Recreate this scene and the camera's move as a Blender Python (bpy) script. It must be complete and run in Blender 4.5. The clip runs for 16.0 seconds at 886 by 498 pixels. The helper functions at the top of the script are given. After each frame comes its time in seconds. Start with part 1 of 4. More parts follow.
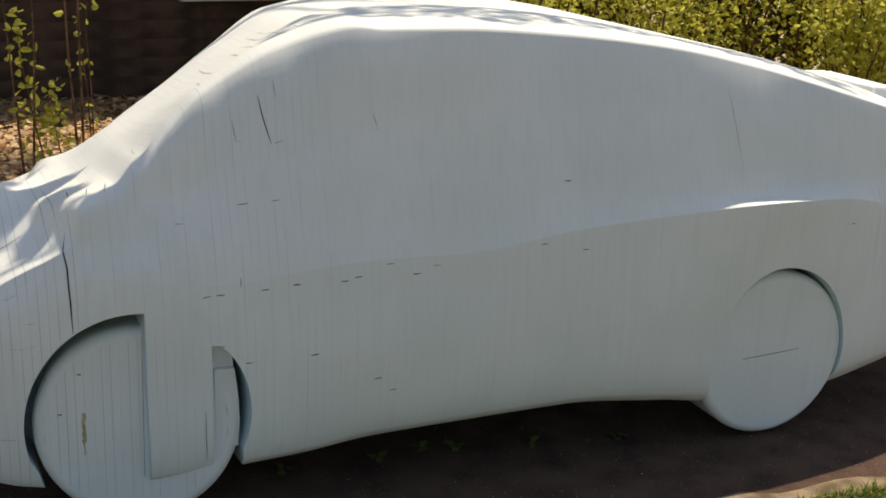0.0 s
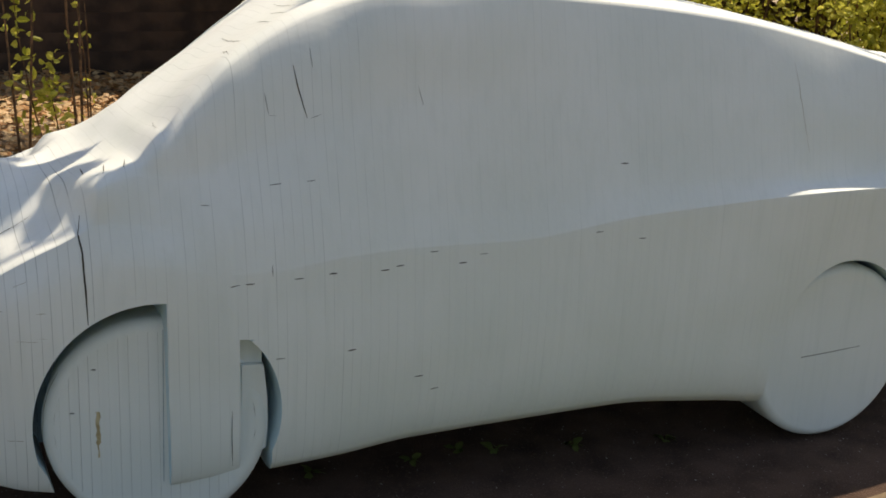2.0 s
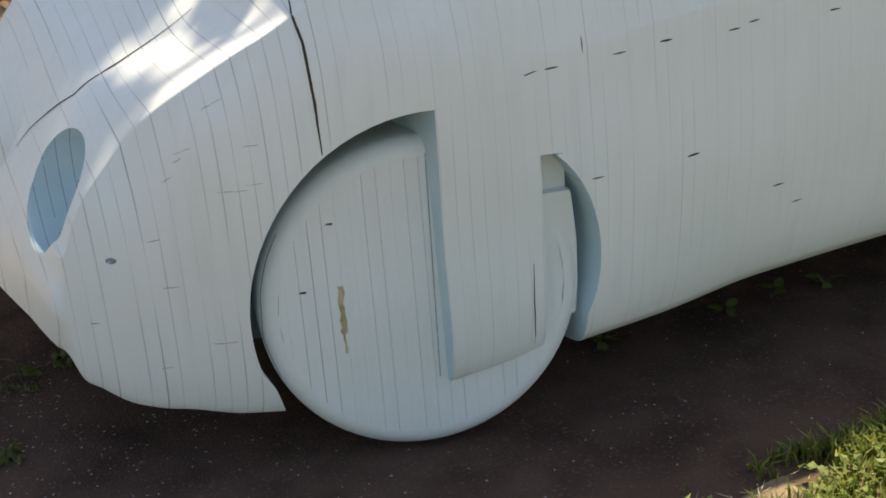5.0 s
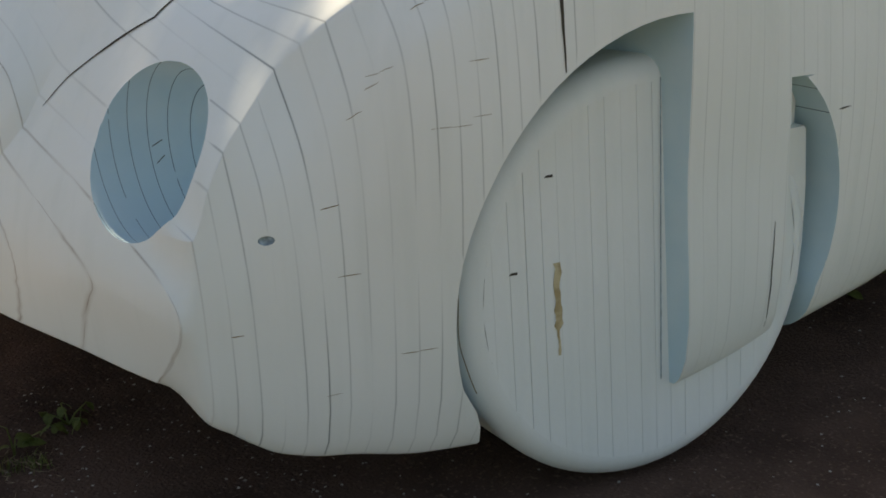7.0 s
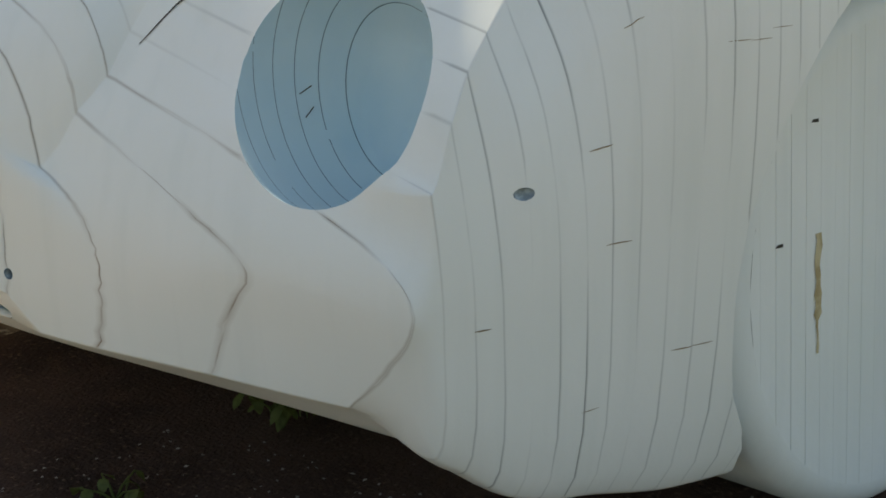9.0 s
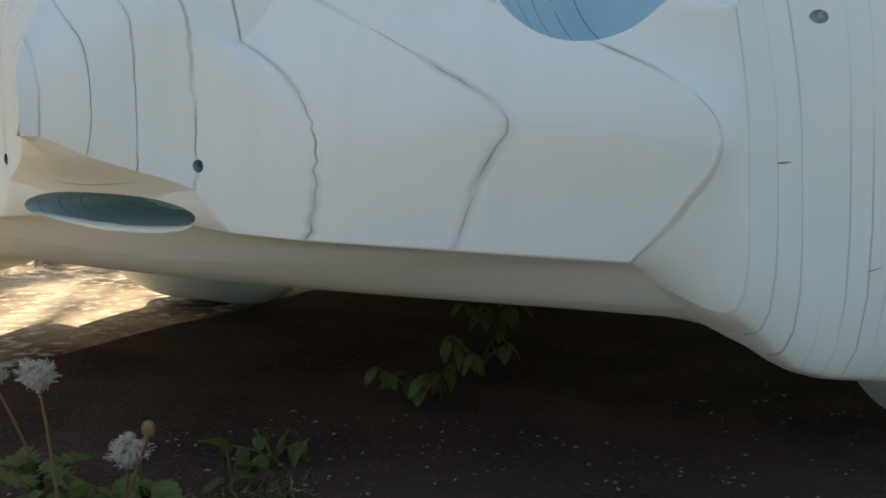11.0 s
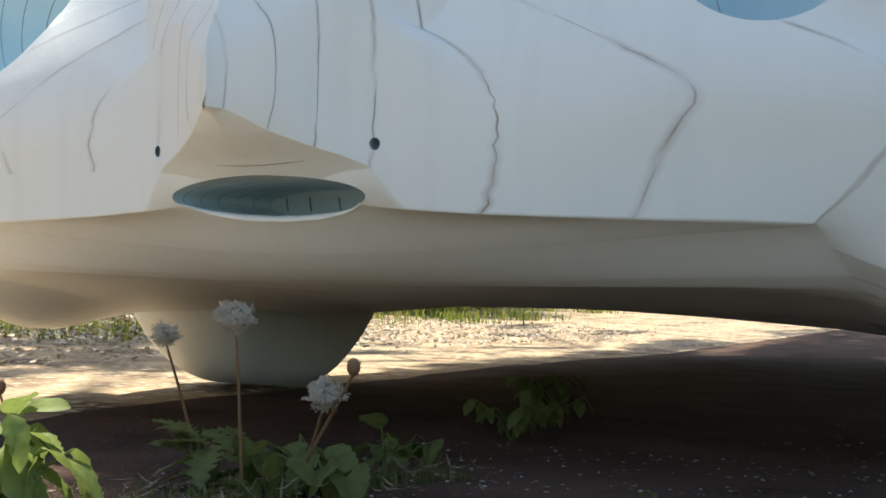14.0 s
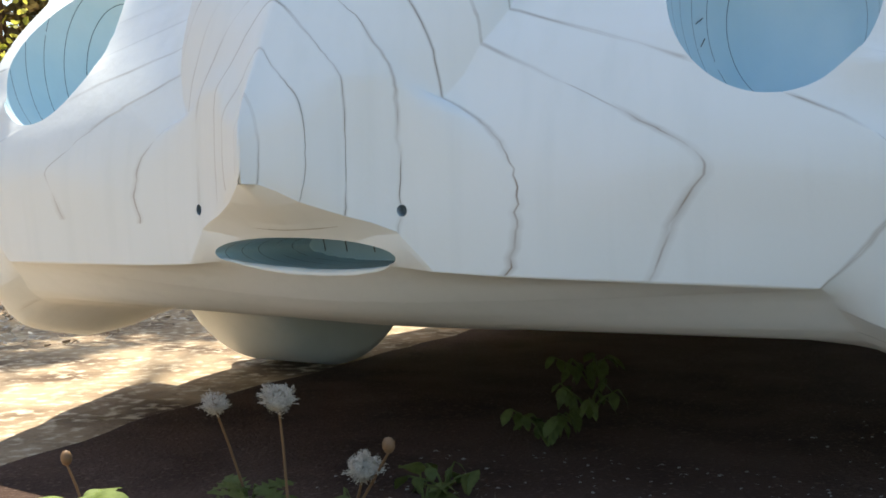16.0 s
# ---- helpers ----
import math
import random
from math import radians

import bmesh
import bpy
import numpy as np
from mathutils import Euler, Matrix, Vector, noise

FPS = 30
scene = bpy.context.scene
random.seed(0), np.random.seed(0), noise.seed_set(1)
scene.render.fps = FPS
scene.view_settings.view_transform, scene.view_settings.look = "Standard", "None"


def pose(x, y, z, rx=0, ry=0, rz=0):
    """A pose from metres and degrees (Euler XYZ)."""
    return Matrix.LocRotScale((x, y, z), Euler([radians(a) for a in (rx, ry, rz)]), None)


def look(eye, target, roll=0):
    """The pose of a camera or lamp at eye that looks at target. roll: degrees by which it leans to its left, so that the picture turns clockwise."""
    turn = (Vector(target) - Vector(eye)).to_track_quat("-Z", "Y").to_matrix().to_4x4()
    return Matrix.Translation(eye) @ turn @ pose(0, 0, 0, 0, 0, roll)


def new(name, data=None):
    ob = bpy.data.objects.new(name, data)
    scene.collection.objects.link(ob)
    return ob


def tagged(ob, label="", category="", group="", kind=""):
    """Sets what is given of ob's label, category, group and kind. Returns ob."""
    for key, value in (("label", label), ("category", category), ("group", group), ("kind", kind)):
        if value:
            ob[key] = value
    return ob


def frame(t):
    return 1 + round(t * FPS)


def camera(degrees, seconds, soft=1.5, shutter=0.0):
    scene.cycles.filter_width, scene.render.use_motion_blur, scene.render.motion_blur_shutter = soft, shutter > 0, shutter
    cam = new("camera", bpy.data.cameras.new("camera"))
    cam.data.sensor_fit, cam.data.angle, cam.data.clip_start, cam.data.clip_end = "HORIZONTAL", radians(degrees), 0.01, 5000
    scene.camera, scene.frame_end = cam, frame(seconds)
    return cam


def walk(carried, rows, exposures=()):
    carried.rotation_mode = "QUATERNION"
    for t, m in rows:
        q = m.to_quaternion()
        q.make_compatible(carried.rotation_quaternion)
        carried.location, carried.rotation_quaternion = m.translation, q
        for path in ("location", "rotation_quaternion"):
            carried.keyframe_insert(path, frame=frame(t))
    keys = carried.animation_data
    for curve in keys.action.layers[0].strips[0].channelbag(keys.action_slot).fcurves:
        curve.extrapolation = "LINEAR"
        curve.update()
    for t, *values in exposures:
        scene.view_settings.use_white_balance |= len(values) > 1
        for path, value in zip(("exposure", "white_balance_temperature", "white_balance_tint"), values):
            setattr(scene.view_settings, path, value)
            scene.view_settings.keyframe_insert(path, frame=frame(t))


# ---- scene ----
cam = camera(38.0, 16.0, soft=1.7)
PATH = [
    (0, (-0.414, -4.494, 2.072), (0.332, -2.732, 1.49), 1.7),
    (0.5, (-0.364, -4.575, 2.147), (0.357, -2.813, 1.533), 1.8),
    (1, (-0.398, -4.496, 2.131), (0.34, -2.744, 1.507), 2.3),
    (1.5, (-0.435, -4.386, 1.959), (0.318, -2.622, 1.395), 1.7),
    (2, (-0.46, -4.119, 1.974), (0.308, -2.374, 1.369), 2.6),
    (2.5, (-0.431, -3.89, 1.892), (0.312, -2.146, 1.254), 1.8),
    (3, (-0.468, -3.663, 1.753), (0.262, -1.942, 1.042), -1.3),
    (3.5, (-0.669, -3.365, 1.694), (0.148, -1.733, 0.877), -2.0),
    (4, (-0.611, -3.251, 1.587), (0.150, -1.596, 0.761), -3.6),
    (4.5, (-0.645, -3.048, 1.511), (0.130, -1.395, 0.690), -3.2),
    (5, (-0.715, -2.828, 1.436), (0.038, -1.153, 0.632), -3.7),
    (5.2, (-0.765, -2.725, 1.416), (0.0, -1.055, 0.612), -3.6),
    (7.3, (-1.241, -1.755, 1.045), (0.091, -0.438, 0.344), -0.6),
    (7.5, (-1.269, -1.637, 1.038), (0.126, -0.427, 0.27), 0.8),
    (8, (-1.279, -1.474, 0.947), (0.149, -0.325, 0.148), 0.8),
    (8.5, (-1.296, -1.372, 0.841), (0.184, -0.198, 0.183), 0.1),
    (9, (-1.307, -1.292, 0.799), (0.204, -0.103, 0.249), -0.5),
    (9.5, (-1.353, -1.209, 0.709), (0.206, -0.043, 0.253), -0.8),
    (10, (-1.402, -1.126, 0.621), (0.198, 0.007, 0.226), -1.1),
    (10.2, (-1.421, -1.087, 0.599), (0.195, 0.025, 0.21), -1.3),
    (12.3, (-1.591, -0.81, 0.355), (0.199, 0.081, 0.369), 0.6),
    (12.5, (-1.623, -0.78, 0.348), (0.19, 0.064, 0.377), 0.6),
    (13, (-1.642, -0.79, 0.329), (0.154, 0.091, 0.359), 0.7),
    (13.5, (-1.629, -0.813, 0.306), (0.13, 0.14, 0.34), 1.1),
    (14, (-1.649, -0.787, 0.283), (0.115, 0.154, 0.319), 1.1),
    (14.5, (-1.673, -0.762, 0.273), (0.093, 0.176, 0.293), 0.9),
    (15, (-1.691, -0.75, 0.264), (0.069, 0.201, 0.269), 1.3),
    (15.5, (-1.673, -0.813, 0.331), (0.029, 0.236, 0.273), 0.4),
    (16, (-1.694, -0.842, 0.462), (0.026, 0.169, 0.318), -1.2),
]
walk(cam, [(t, look(eye, target, roll)) for t, eye, target, roll in PATH],
     [(0.0, 0.42, 7700, 10), (2.5, 0.47, 7800, 9), (4.0, 0.76, 7800, 9), (5.0, 1.07, 7750, 10), (7.5, 0.79, 8450, 7), (8.5, 0.94, 7900, 3), (9.0, 1.04, 8250, 5), (9.5, 1.04, 8350, 6), (10.0, 0.98, 7650, 4), (12.5, 1.53, 6850, 2), (13.5, 1.39, 7000, 5), (14.5, 1.25, 6450, 5), (15.5, 1.38, 6250, 6), (16.0, 1.43, 6700, 6)])

# ---- light ----
SUN_TO = Vector((0.36, 0.31, 0.88)).normalized()
world = bpy.data.worlds.new("sky")
scene.world = world
world.use_nodes = True
wn = world.node_tree
sky = wn.nodes.new("ShaderNodeTexSky")
sky.sky_type = "NISHITA"
sky.sun_disc = False
sky.sun_elevation = math.asin(SUN_TO.z)
sky.sun_rotation = math.atan2(SUN_TO.x, SUN_TO.y)
wn.links.new(sky.outputs[0], wn.nodes["Background"].inputs[0])
wn.nodes["Background"].inputs[1].default_value = 0.105
sun_data = bpy.data.lights.new("sun", "SUN")
sun_data.energy = 3.8
sun_data.angle = radians(0.6)
sun_data.color = (1.0, 0.94, 0.84)
sun = new("sun", sun_data)
sun.matrix_world = look(SUN_TO * 30, (0, 0, 0))


# ---- materials ----
def material(name, colour, rough=0.6, spec=0.5):
    m = bpy.data.materials.new(name)
    m.use_nodes = True
    b = m.node_tree.nodes["Principled BSDF"]
    b.inputs["Base Color"].default_value = (*colour, 1)
    b.inputs["Roughness"].default_value = rough
    b.inputs["Specular IOR Level"].default_value = spec
    return m


def noise_mix(m, colour_a, colour_b, scale, lo=0.4, hi=0.6, detail=4.0, bump=0.0, bump_scale=None, base=None):
    """Mixes two colours by object-space noise into the base colour, and adds a fine bump."""
    nt = m.node_tree
    b = nt.nodes["Principled BSDF"]
    co = nt.nodes.new("ShaderNodeTexCoord")
    n = nt.nodes.new("ShaderNodeTexNoise")
    n.inputs["Scale"].default_value = scale
    n.inputs["Detail"].default_value = detail
    nt.links.new(co.outputs["Object"], n.inputs["Vector"])
    r = nt.nodes.new("ShaderNodeMapRange")
    r.inputs["From Min"].default_value = lo
    r.inputs["From Max"].default_value = hi
    nt.links.new(n.outputs["Fac"], r.inputs["Value"])
    mix = nt.nodes.new("ShaderNodeMix")
    mix.data_type = "RGBA"
    nt.links.new(r.outputs[0], mix.inputs["Factor"])
    if base is None:
        mix.inputs["A"].default_value = (*colour_a, 1)
    else:
        nt.links.new(base, mix.inputs["A"])
    mix.inputs["B"].default_value = (*colour_b, 1)
    nt.links.new(mix.outputs["Result"], b.inputs["Base Color"])
    if bump:
        n2 = nt.nodes.new("ShaderNodeTexNoise")
        n2.inputs["Scale"].default_value = bump_scale or scale * 6
        n2.inputs["Detail"].default_value = 6
        nt.links.new(co.outputs["Object"], n2.inputs["Vector"])
        bp = nt.nodes.new("ShaderNodeBump")
        bp.inputs["Strength"].default_value = bump
        bp.inputs["Distance"].default_value = 0.01
        nt.links.new(n2.outputs["Fac"], bp.inputs["Height"])
        nt.links.new(bp.outputs[0], b.inputs["Normal"])
    return mix.outputs["Result"]


def painted_foam(name, seam):
    m = material(name, (0.8, 0.8, 0.78), 0.5, 0.4)
    nt = m.node_tree
    b = nt.nodes["Principled BSDF"]
    base = noise_mix(m, (0.80, 0.81, 0.79), (0.75, 0.77, 0.74), 3.0, 0.35, 0.65, bump=0.06, bump_scale=55)
    co = nt.nodes.new("ShaderNodeTexCoord")
    mp = nt.nodes.new("ShaderNodeMapping")
    mp.inputs["Scale"].default_value = (34, 34, 2.2)
    nt.links.new(co.outputs["Object"], mp.inputs["Vector"])
    ns = nt.nodes.new("ShaderNodeTexNoise")
    ns.inputs["Scale"].default_value = 1.0
    ns.inputs["Detail"].default_value = 5
    nt.links.new(mp.outputs[0], ns.inputs["Vector"])
    mr = nt.nodes.new("ShaderNodeMapRange")
    mr.inputs["From Min"].default_value = 0.5
    mr.inputs["From Max"].default_value = 0.75
    mr.inputs["To Max"].default_value = 0.3
    nt.links.new(ns.outputs["Fac"], mr.inputs["Value"])
    streak = nt.nodes.new("ShaderNodeMix")
    streak.data_type = "RGBA"
    nt.links.new(mr.outputs[0], streak.inputs["Factor"])
    nt.links.new(base, streak.inputs["A"])
    streak.inputs["B"].default_value = (0.66, 0.69, 0.66, 1)
    base = streak.outputs["Result"]
    at = nt.nodes.new("ShaderNodeAttribute")
    at.attribute_name = "seam"
    mix = nt.nodes.new("ShaderNodeMix")
    mix.data_type = "RGBA"
    nt.links.new(at.outputs["Fac"], mix.inputs["Factor"])
    nt.links.new(base, mix.inputs["A"])
    mix.inputs["B"].default_value = (*seam, 1)
    nt.links.new(mix.outputs["Result"], b.inputs["Base Color"])
    return m


FOAM = painted_foam("painted_foam", (0.20, 0.215, 0.205))
NOSE = painted_foam("painted_foam_nose", (0.23, 0.165, 0.10))
BLUE = material("bare_blue_foam", (0.36, 0.62, 0.76), 0.6, 0.3)
noise_mix(BLUE, (0.57, 0.70, 0.74), (0.50, 0.655, 0.715), 9, bump=0.05, bump_scale=70)


def slab_lines(m, x0, pitch):
    """Dark joints across bare foam at the slabs' pitch."""
    nt = m.node_tree
    b = nt.nodes["Principled BSDF"]
    base = b.inputs["Base Color"].links[0].from_socket
    co = nt.nodes.new("ShaderNodeTexCoord")
    sep = nt.nodes.new("ShaderNodeSeparateXYZ")
    nt.links.new(co.outputs["Object"], sep.inputs[0])

    def op(kind, a, v):
        n = nt.nodes.new("ShaderNodeMath")
        n.operation = kind
        nt.links.new(a, n.inputs[0])
        if isinstance(v, float):
            n.inputs[1].default_value = v
        else:
            nt.links.new(v, n.inputs[1])
        return n.outputs[0]
    d = op("ABSOLUTE", op("SUBTRACT", op("FRACT", op("DIVIDE", op("SUBTRACT", sep.outputs["X"], x0), pitch), 0.0), 0.5), 0.0)
    line = op("GREATER_THAN", d, 0.482)
    no = nt.nodes.new("ShaderNodeTexNoise")
    no.inputs["Scale"].default_value = 30
    nt.links.new(co.outputs["Object"], no.inputs["Vector"])
    geo = nt.nodes.new("ShaderNodeNewGeometry")
    sn = nt.nodes.new("ShaderNodeSeparateXYZ")
    nt.links.new(geo.outputs["Normal"], sn.inputs[0])
    wall = op("LESS_THAN", op("ABSOLUTE", sn.outputs["X"], 0.0), 0.885)
    fac = op("MULTIPLY", op("MULTIPLY", line, wall), op("GREATER_THAN", no.outputs["Fac"], 0.33))
    mix = nt.nodes.new("ShaderNodeMix")
    mix.data_type = "RGBA"
    nt.links.new(fac, mix.inputs["Factor"])
    nt.links.new(base, mix.inputs["A"])
    mix.inputs["B"].default_value = (0.13, 0.19, 0.22, 1)
    nt.links.new(mix.outputs["Result"], b.inputs["Base Color"])


slab_lines(BLUE, -0.656, 0.0268)
CRACK = material("crack_dirt", (0.07, 0.062, 0.05), 0.9, 0.1)
GAP = material("dusty_gap", (0.30, 0.30, 0.28), 0.9, 0.1)
ASPHALT = material("asphalt", (0.06, 0.054, 0.051), 0.92, 0.1)
noise_mix(ASPHALT, None, (0.160, 0.108, 0.082), 130, 0.58, 0.72, 3, base=noise_mix(ASPHALT, (0.112, 0.069, 0.052), (0.058, 0.035, 0.026), 6, 0.35, 0.7), bump=0.8, bump_scale=160)
GRAVEL = material("pale_gravel", (0.3, 0.26, 0.2), 0.95, 0.2)
noise_mix(GRAVEL, None, (0.60, 0.50, 0.365), 38, 0.52, 0.66, 6, base=noise_mix(GRAVEL, (0.42, 0.31, 0.20), (0.13, 0.085, 0.055), 5, 0.42, 0.66, 10), bump=1.0, bump_scale=45)
SOIL = material("soil", (0.1, 0.08, 0.05), 0.95, 0.2)
noise_mix(SOIL, (0.27, 0.20, 0.13), (0.11, 0.075, 0.045), 8, bump=0.6, bump_scale=50)


def leafy(name, a, b, trans=0.35):
    m = material(name, a, 0.55, 0.3)
    nt = m.node_tree
    p = nt.nodes["Principled BSDF"]
    geo = nt.nodes.new("ShaderNodeNewGeometry")
    mix = nt.nodes.new("ShaderNodeMix")
    mix.data_type = "RGBA"
    nt.links.new(geo.outputs["Random Per Island"], mix.inputs["Factor"])
    mix.inputs["A"].default_value = (*a, 1)
    mix.inputs["B"].default_value = (*b, 1)
    # mottling within each blade or leaf
    spots = nt.nodes.new("ShaderNodeTexNoise")
    spots.inputs["Scale"].default_value = 90
    spots.inputs["Detail"].default_value = 4
    where = nt.nodes.new("ShaderNodeTexCoord")
    nt.links.new(where.outputs["Object"], spots.inputs["Vector"])
    dull = nt.nodes.new("ShaderNodeMapRange")
    dull.inputs["From Min"].default_value, dull.inputs["From Max"].default_value = 0.42, 0.72
    dull.inputs["To Min"].default_value, dull.inputs["To Max"].default_value = 0.0, 0.55
    nt.links.new(spots.outputs["Fac"], dull.inputs["Value"])
    worn = nt.nodes.new("ShaderNodeMix")
    worn.data_type = "RGBA"
    nt.links.new(dull.outputs[0], worn.inputs["Factor"])
    nt.links.new(mix.outputs["Result"], worn.inputs["A"])
    worn.inputs["B"].default_value = (*[0.55 * c for c in a], 1)
    nt.links.new(worn.outputs["Result"], p.inputs["Base Color"])
    tr = nt.nodes.new("ShaderNodeBsdfTranslucent")
    nt.links.new(worn.outputs["Result"], tr.inputs["Color"])
    ms = nt.nodes.new("ShaderNodeMixShader")
    ms.inputs[0].default_value = trans
    nt.links.new(p.outputs[0], ms.inputs[1])
    nt.links.new(tr.outputs[0], ms.inputs[2])
    nt.links.new(ms.outputs[0], nt.nodes["Material Output"].inputs["Surface"])
    return m


GRASS = leafy("grass_blades", (0.08, 0.14, 0.018), (0.36, 0.36, 0.08), 0.45)
LEAF = leafy("spring_leaves", (0.38, 0.39, 0.05), (0.80, 0.74, 0.16), 0.5)
WEED = leafy("weed_leaves", (0.16, 0.23, 0.05), (0.33, 0.39, 0.11), 0.45)
LITTER = leafy("dry_leaves", (0.40, 0.18, 0.06), (0.72, 0.52, 0.30), 0.15)
DRY = leafy("bleached_straw", (0.34, 0.27, 0.15), (0.58, 0.50, 0.33), 0.15)
PALELEAF = leafy("pale_dead_leaves", (0.22, 0.15, 0.09), (0.70, 0.63, 0.52), 0.15)
STRAW = leafy("dull_straw", (0.17, 0.12, 0.07), (0.34, 0.27, 0.18), 0.1)
BARK = material("bark", (0.16, 0.09, 0.05), 0.9, 0.2)
noise_mix(BARK, (0.20, 0.11, 0.06), (0.08, 0.05, 0.03), 20, bump=0.5, bump_scale=60)
STEM = material("flower_stem", (0.19, 0.105, 0.05), 0.6, 0.3)
FLUFF = leafy("seed_fluff", (0.74, 0.68, 0.58), (0.52, 0.46, 0.38), 0.5)
WALL = material("dark_boards", (0.05, 0.03, 0.02), 0.8, 0.3)
noise_mix(WALL, (0.090, 0.052, 0.036), (0.045, 0.027, 0.020), 4, bump=0.3, bump_scale=30)
SILL = material("pale_paint", (0.6, 0.57, 0.52), 0.6)
noise_mix(SILL, (0.62, 0.58, 0.53), (0.5, 0.47, 0.43), 12)


# ---- helpers of this scene ----
def part(name, bm, mat, parent=None, label="", smooth=True):
    me = bpy.data.meshes.new(name)
    bm.to_mesh(me)
    bm.free()
    me.materials.append(mat)
    if smooth:
        me.polygons.foreach_set("use_smooth", [True] * len(me.polygons))
    ob = new(name, me)
    if parent is not None:
        ob.parent = parent
    if label:
        tagged(ob, label)
    return ob


def raw(name, verts, faces, mat, parent=None, label="", smooth=False):
    me = bpy.data.meshes.new(name)
    me.from_pydata([tuple(map(float, v)) for v in verts], [], faces)
    me.materials.append(mat)
    if smooth:
        me.polygons.foreach_set("use_smooth", [True] * len(me.polygons))
    ob = new(name, me)
    if parent is not None:
        ob.parent = parent
    if label:
        tagged(ob, label)
    return ob


def pchip(xs, ys, q):
    """Monotone cubic interpolation."""
    x, y, q = np.array(xs, float), np.array(ys, float), np.clip(np.array(q, float), xs[0], xs[-1])
    h, d = np.diff(x), np.diff(y) / np.diff(x)
    m = np.zeros_like(y)
    m[0], m[-1] = d[0], d[-1]
    for i in range(1, len(x) - 1):
        if d[i - 1] * d[i] > 0:
            w1, w2 = 2 * h[i] + h[i - 1], h[i] + 2 * h[i - 1]
            m[i] = (w1 + w2) / (w1 / d[i - 1] + w2 / d[i])
    i = np.clip(np.searchsorted(x, q, "right") - 1, 0, len(x) - 2)
    t = (q - x[i]) / h[i]
    return ((1 + 2 * t) * (1 - t) ** 2 * y[i] + t * (1 - t) ** 2 * h[i] * m[i]
            + t * t * (3 - 2 * t) * y[i + 1] + t * t * (t - 1) * h[i] * m[i + 1])


# ---- the car: lengthwise control curves of the half body, front at -x ----
NX = [-0.668, -0.656, -0.629, -0.602, -0.576, -0.566, -0.549, -0.522, -0.495, -0.468, -0.4415, -0.415, -0.388, -0.361, -0.334, -0.3, -0.2, -0.1, 0.05, 0.2, 0.3, 0.47, 0.65, 0.9, 1.2, 1.6, 2, 2.37, 2.7, 3, 3.45, 3.72]
# bottom centre
BOTTOM_Y = [0] * len(NX)
BOTTOM_Z = [0.44, 0.432, 0.412, 0.393, 0.369, 0.36, 0.345, 0.322, 0.299, 0.282, 0.271, 0.264, 0.258, 0.254, 0.25, 0.246, 0.24, 0.238, 0.238, 0.24, 0.24, 0.24, 0.24, 0.24, 0.24, 0.24, 0.25, 0.24, 0.24, 0.24, 0.27, 0.4]
# bottom edge
EDGE_Y = [0.002, 0.0125, 0.046, 0.085, 0.131, 0.15, 0.239, 0.384, 0.541, 0.55, 0.562, 0.565, 0.565, 0.564, 0.562, 0.56, 0.57, 0.6, 0.7, 0.765, 0.78, 0.79, 0.79, 0.77, 0.76, 0.76, 0.76, 0.75, 0.74, 0.7, 0.6, 0.4]
EDGE_Z = [0.438, 0.437, 0.418, 0.402, 0.384, 0.346, 0.339, 0.335, 0.331, 0.31, 0.286, 0.271, 0.263, 0.259, 0.255, 0.25, 0.234, 0.226, 0.205, 0.2, 0.19, 0.195, 0.205, 0.22, 0.225, 0.228, 0.19, 0.135, 0.13, 0.16, 0.25, 0.4]
# lower side
LOWER_Y = [0.003, 0.0145, 0.0505, 0.0865, 0.1325, 0.166, 0.2515, 0.409, 0.585, 0.622, 0.633, 0.644, 0.652, 0.662, 0.671, 0.68, 0.725, 0.765, 0.83, 0.856, 0.866, 0.874, 0.876, 0.872, 0.87, 0.868, 0.865, 0.857, 0.84, 0.8, 0.69, 0.45]
LOWER_Z = [0.45, 0.446, 0.43, 0.416, 0.4, 0.39, 0.388, 0.39, 0.374, 0.292, 0.272, 0.25, 0.232, 0.222, 0.214, 0.207, 0.19, 0.187, 0.2, 0.215, 0.225, 0.24, 0.25, 0.275, 0.28, 0.284, 0.246, 0.2, 0.21, 0.24, 0.32, 0.43]
# widest
WIDEST_Y = [0.004, 0.0155, 0.054, 0.087, 0.134, 0.169, 0.2545, 0.438, 0.62, 0.633, 0.647, 0.659, 0.672, 0.684, 0.696, 0.71, 0.768, 0.805, 0.838, 0.862, 0.878, 0.905, 0.917, 0.92, 0.917, 0.91, 0.9, 0.88, 0.865, 0.83, 0.72, 0.48]
WIDEST_Z = [0.46, 0.46, 0.455, 0.45, 0.44, 0.4346, 0.428, 0.45, 0.428, 0.415, 0.43, 0.42, 0.44, 0.45, 0.465, 0.48, 0.5, 0.51, 0.52, 0.53, 0.53, 0.53, 0.53, 0.54, 0.54, 0.54, 0.52, 0.5, 0.48, 0.48, 0.48, 0.5]
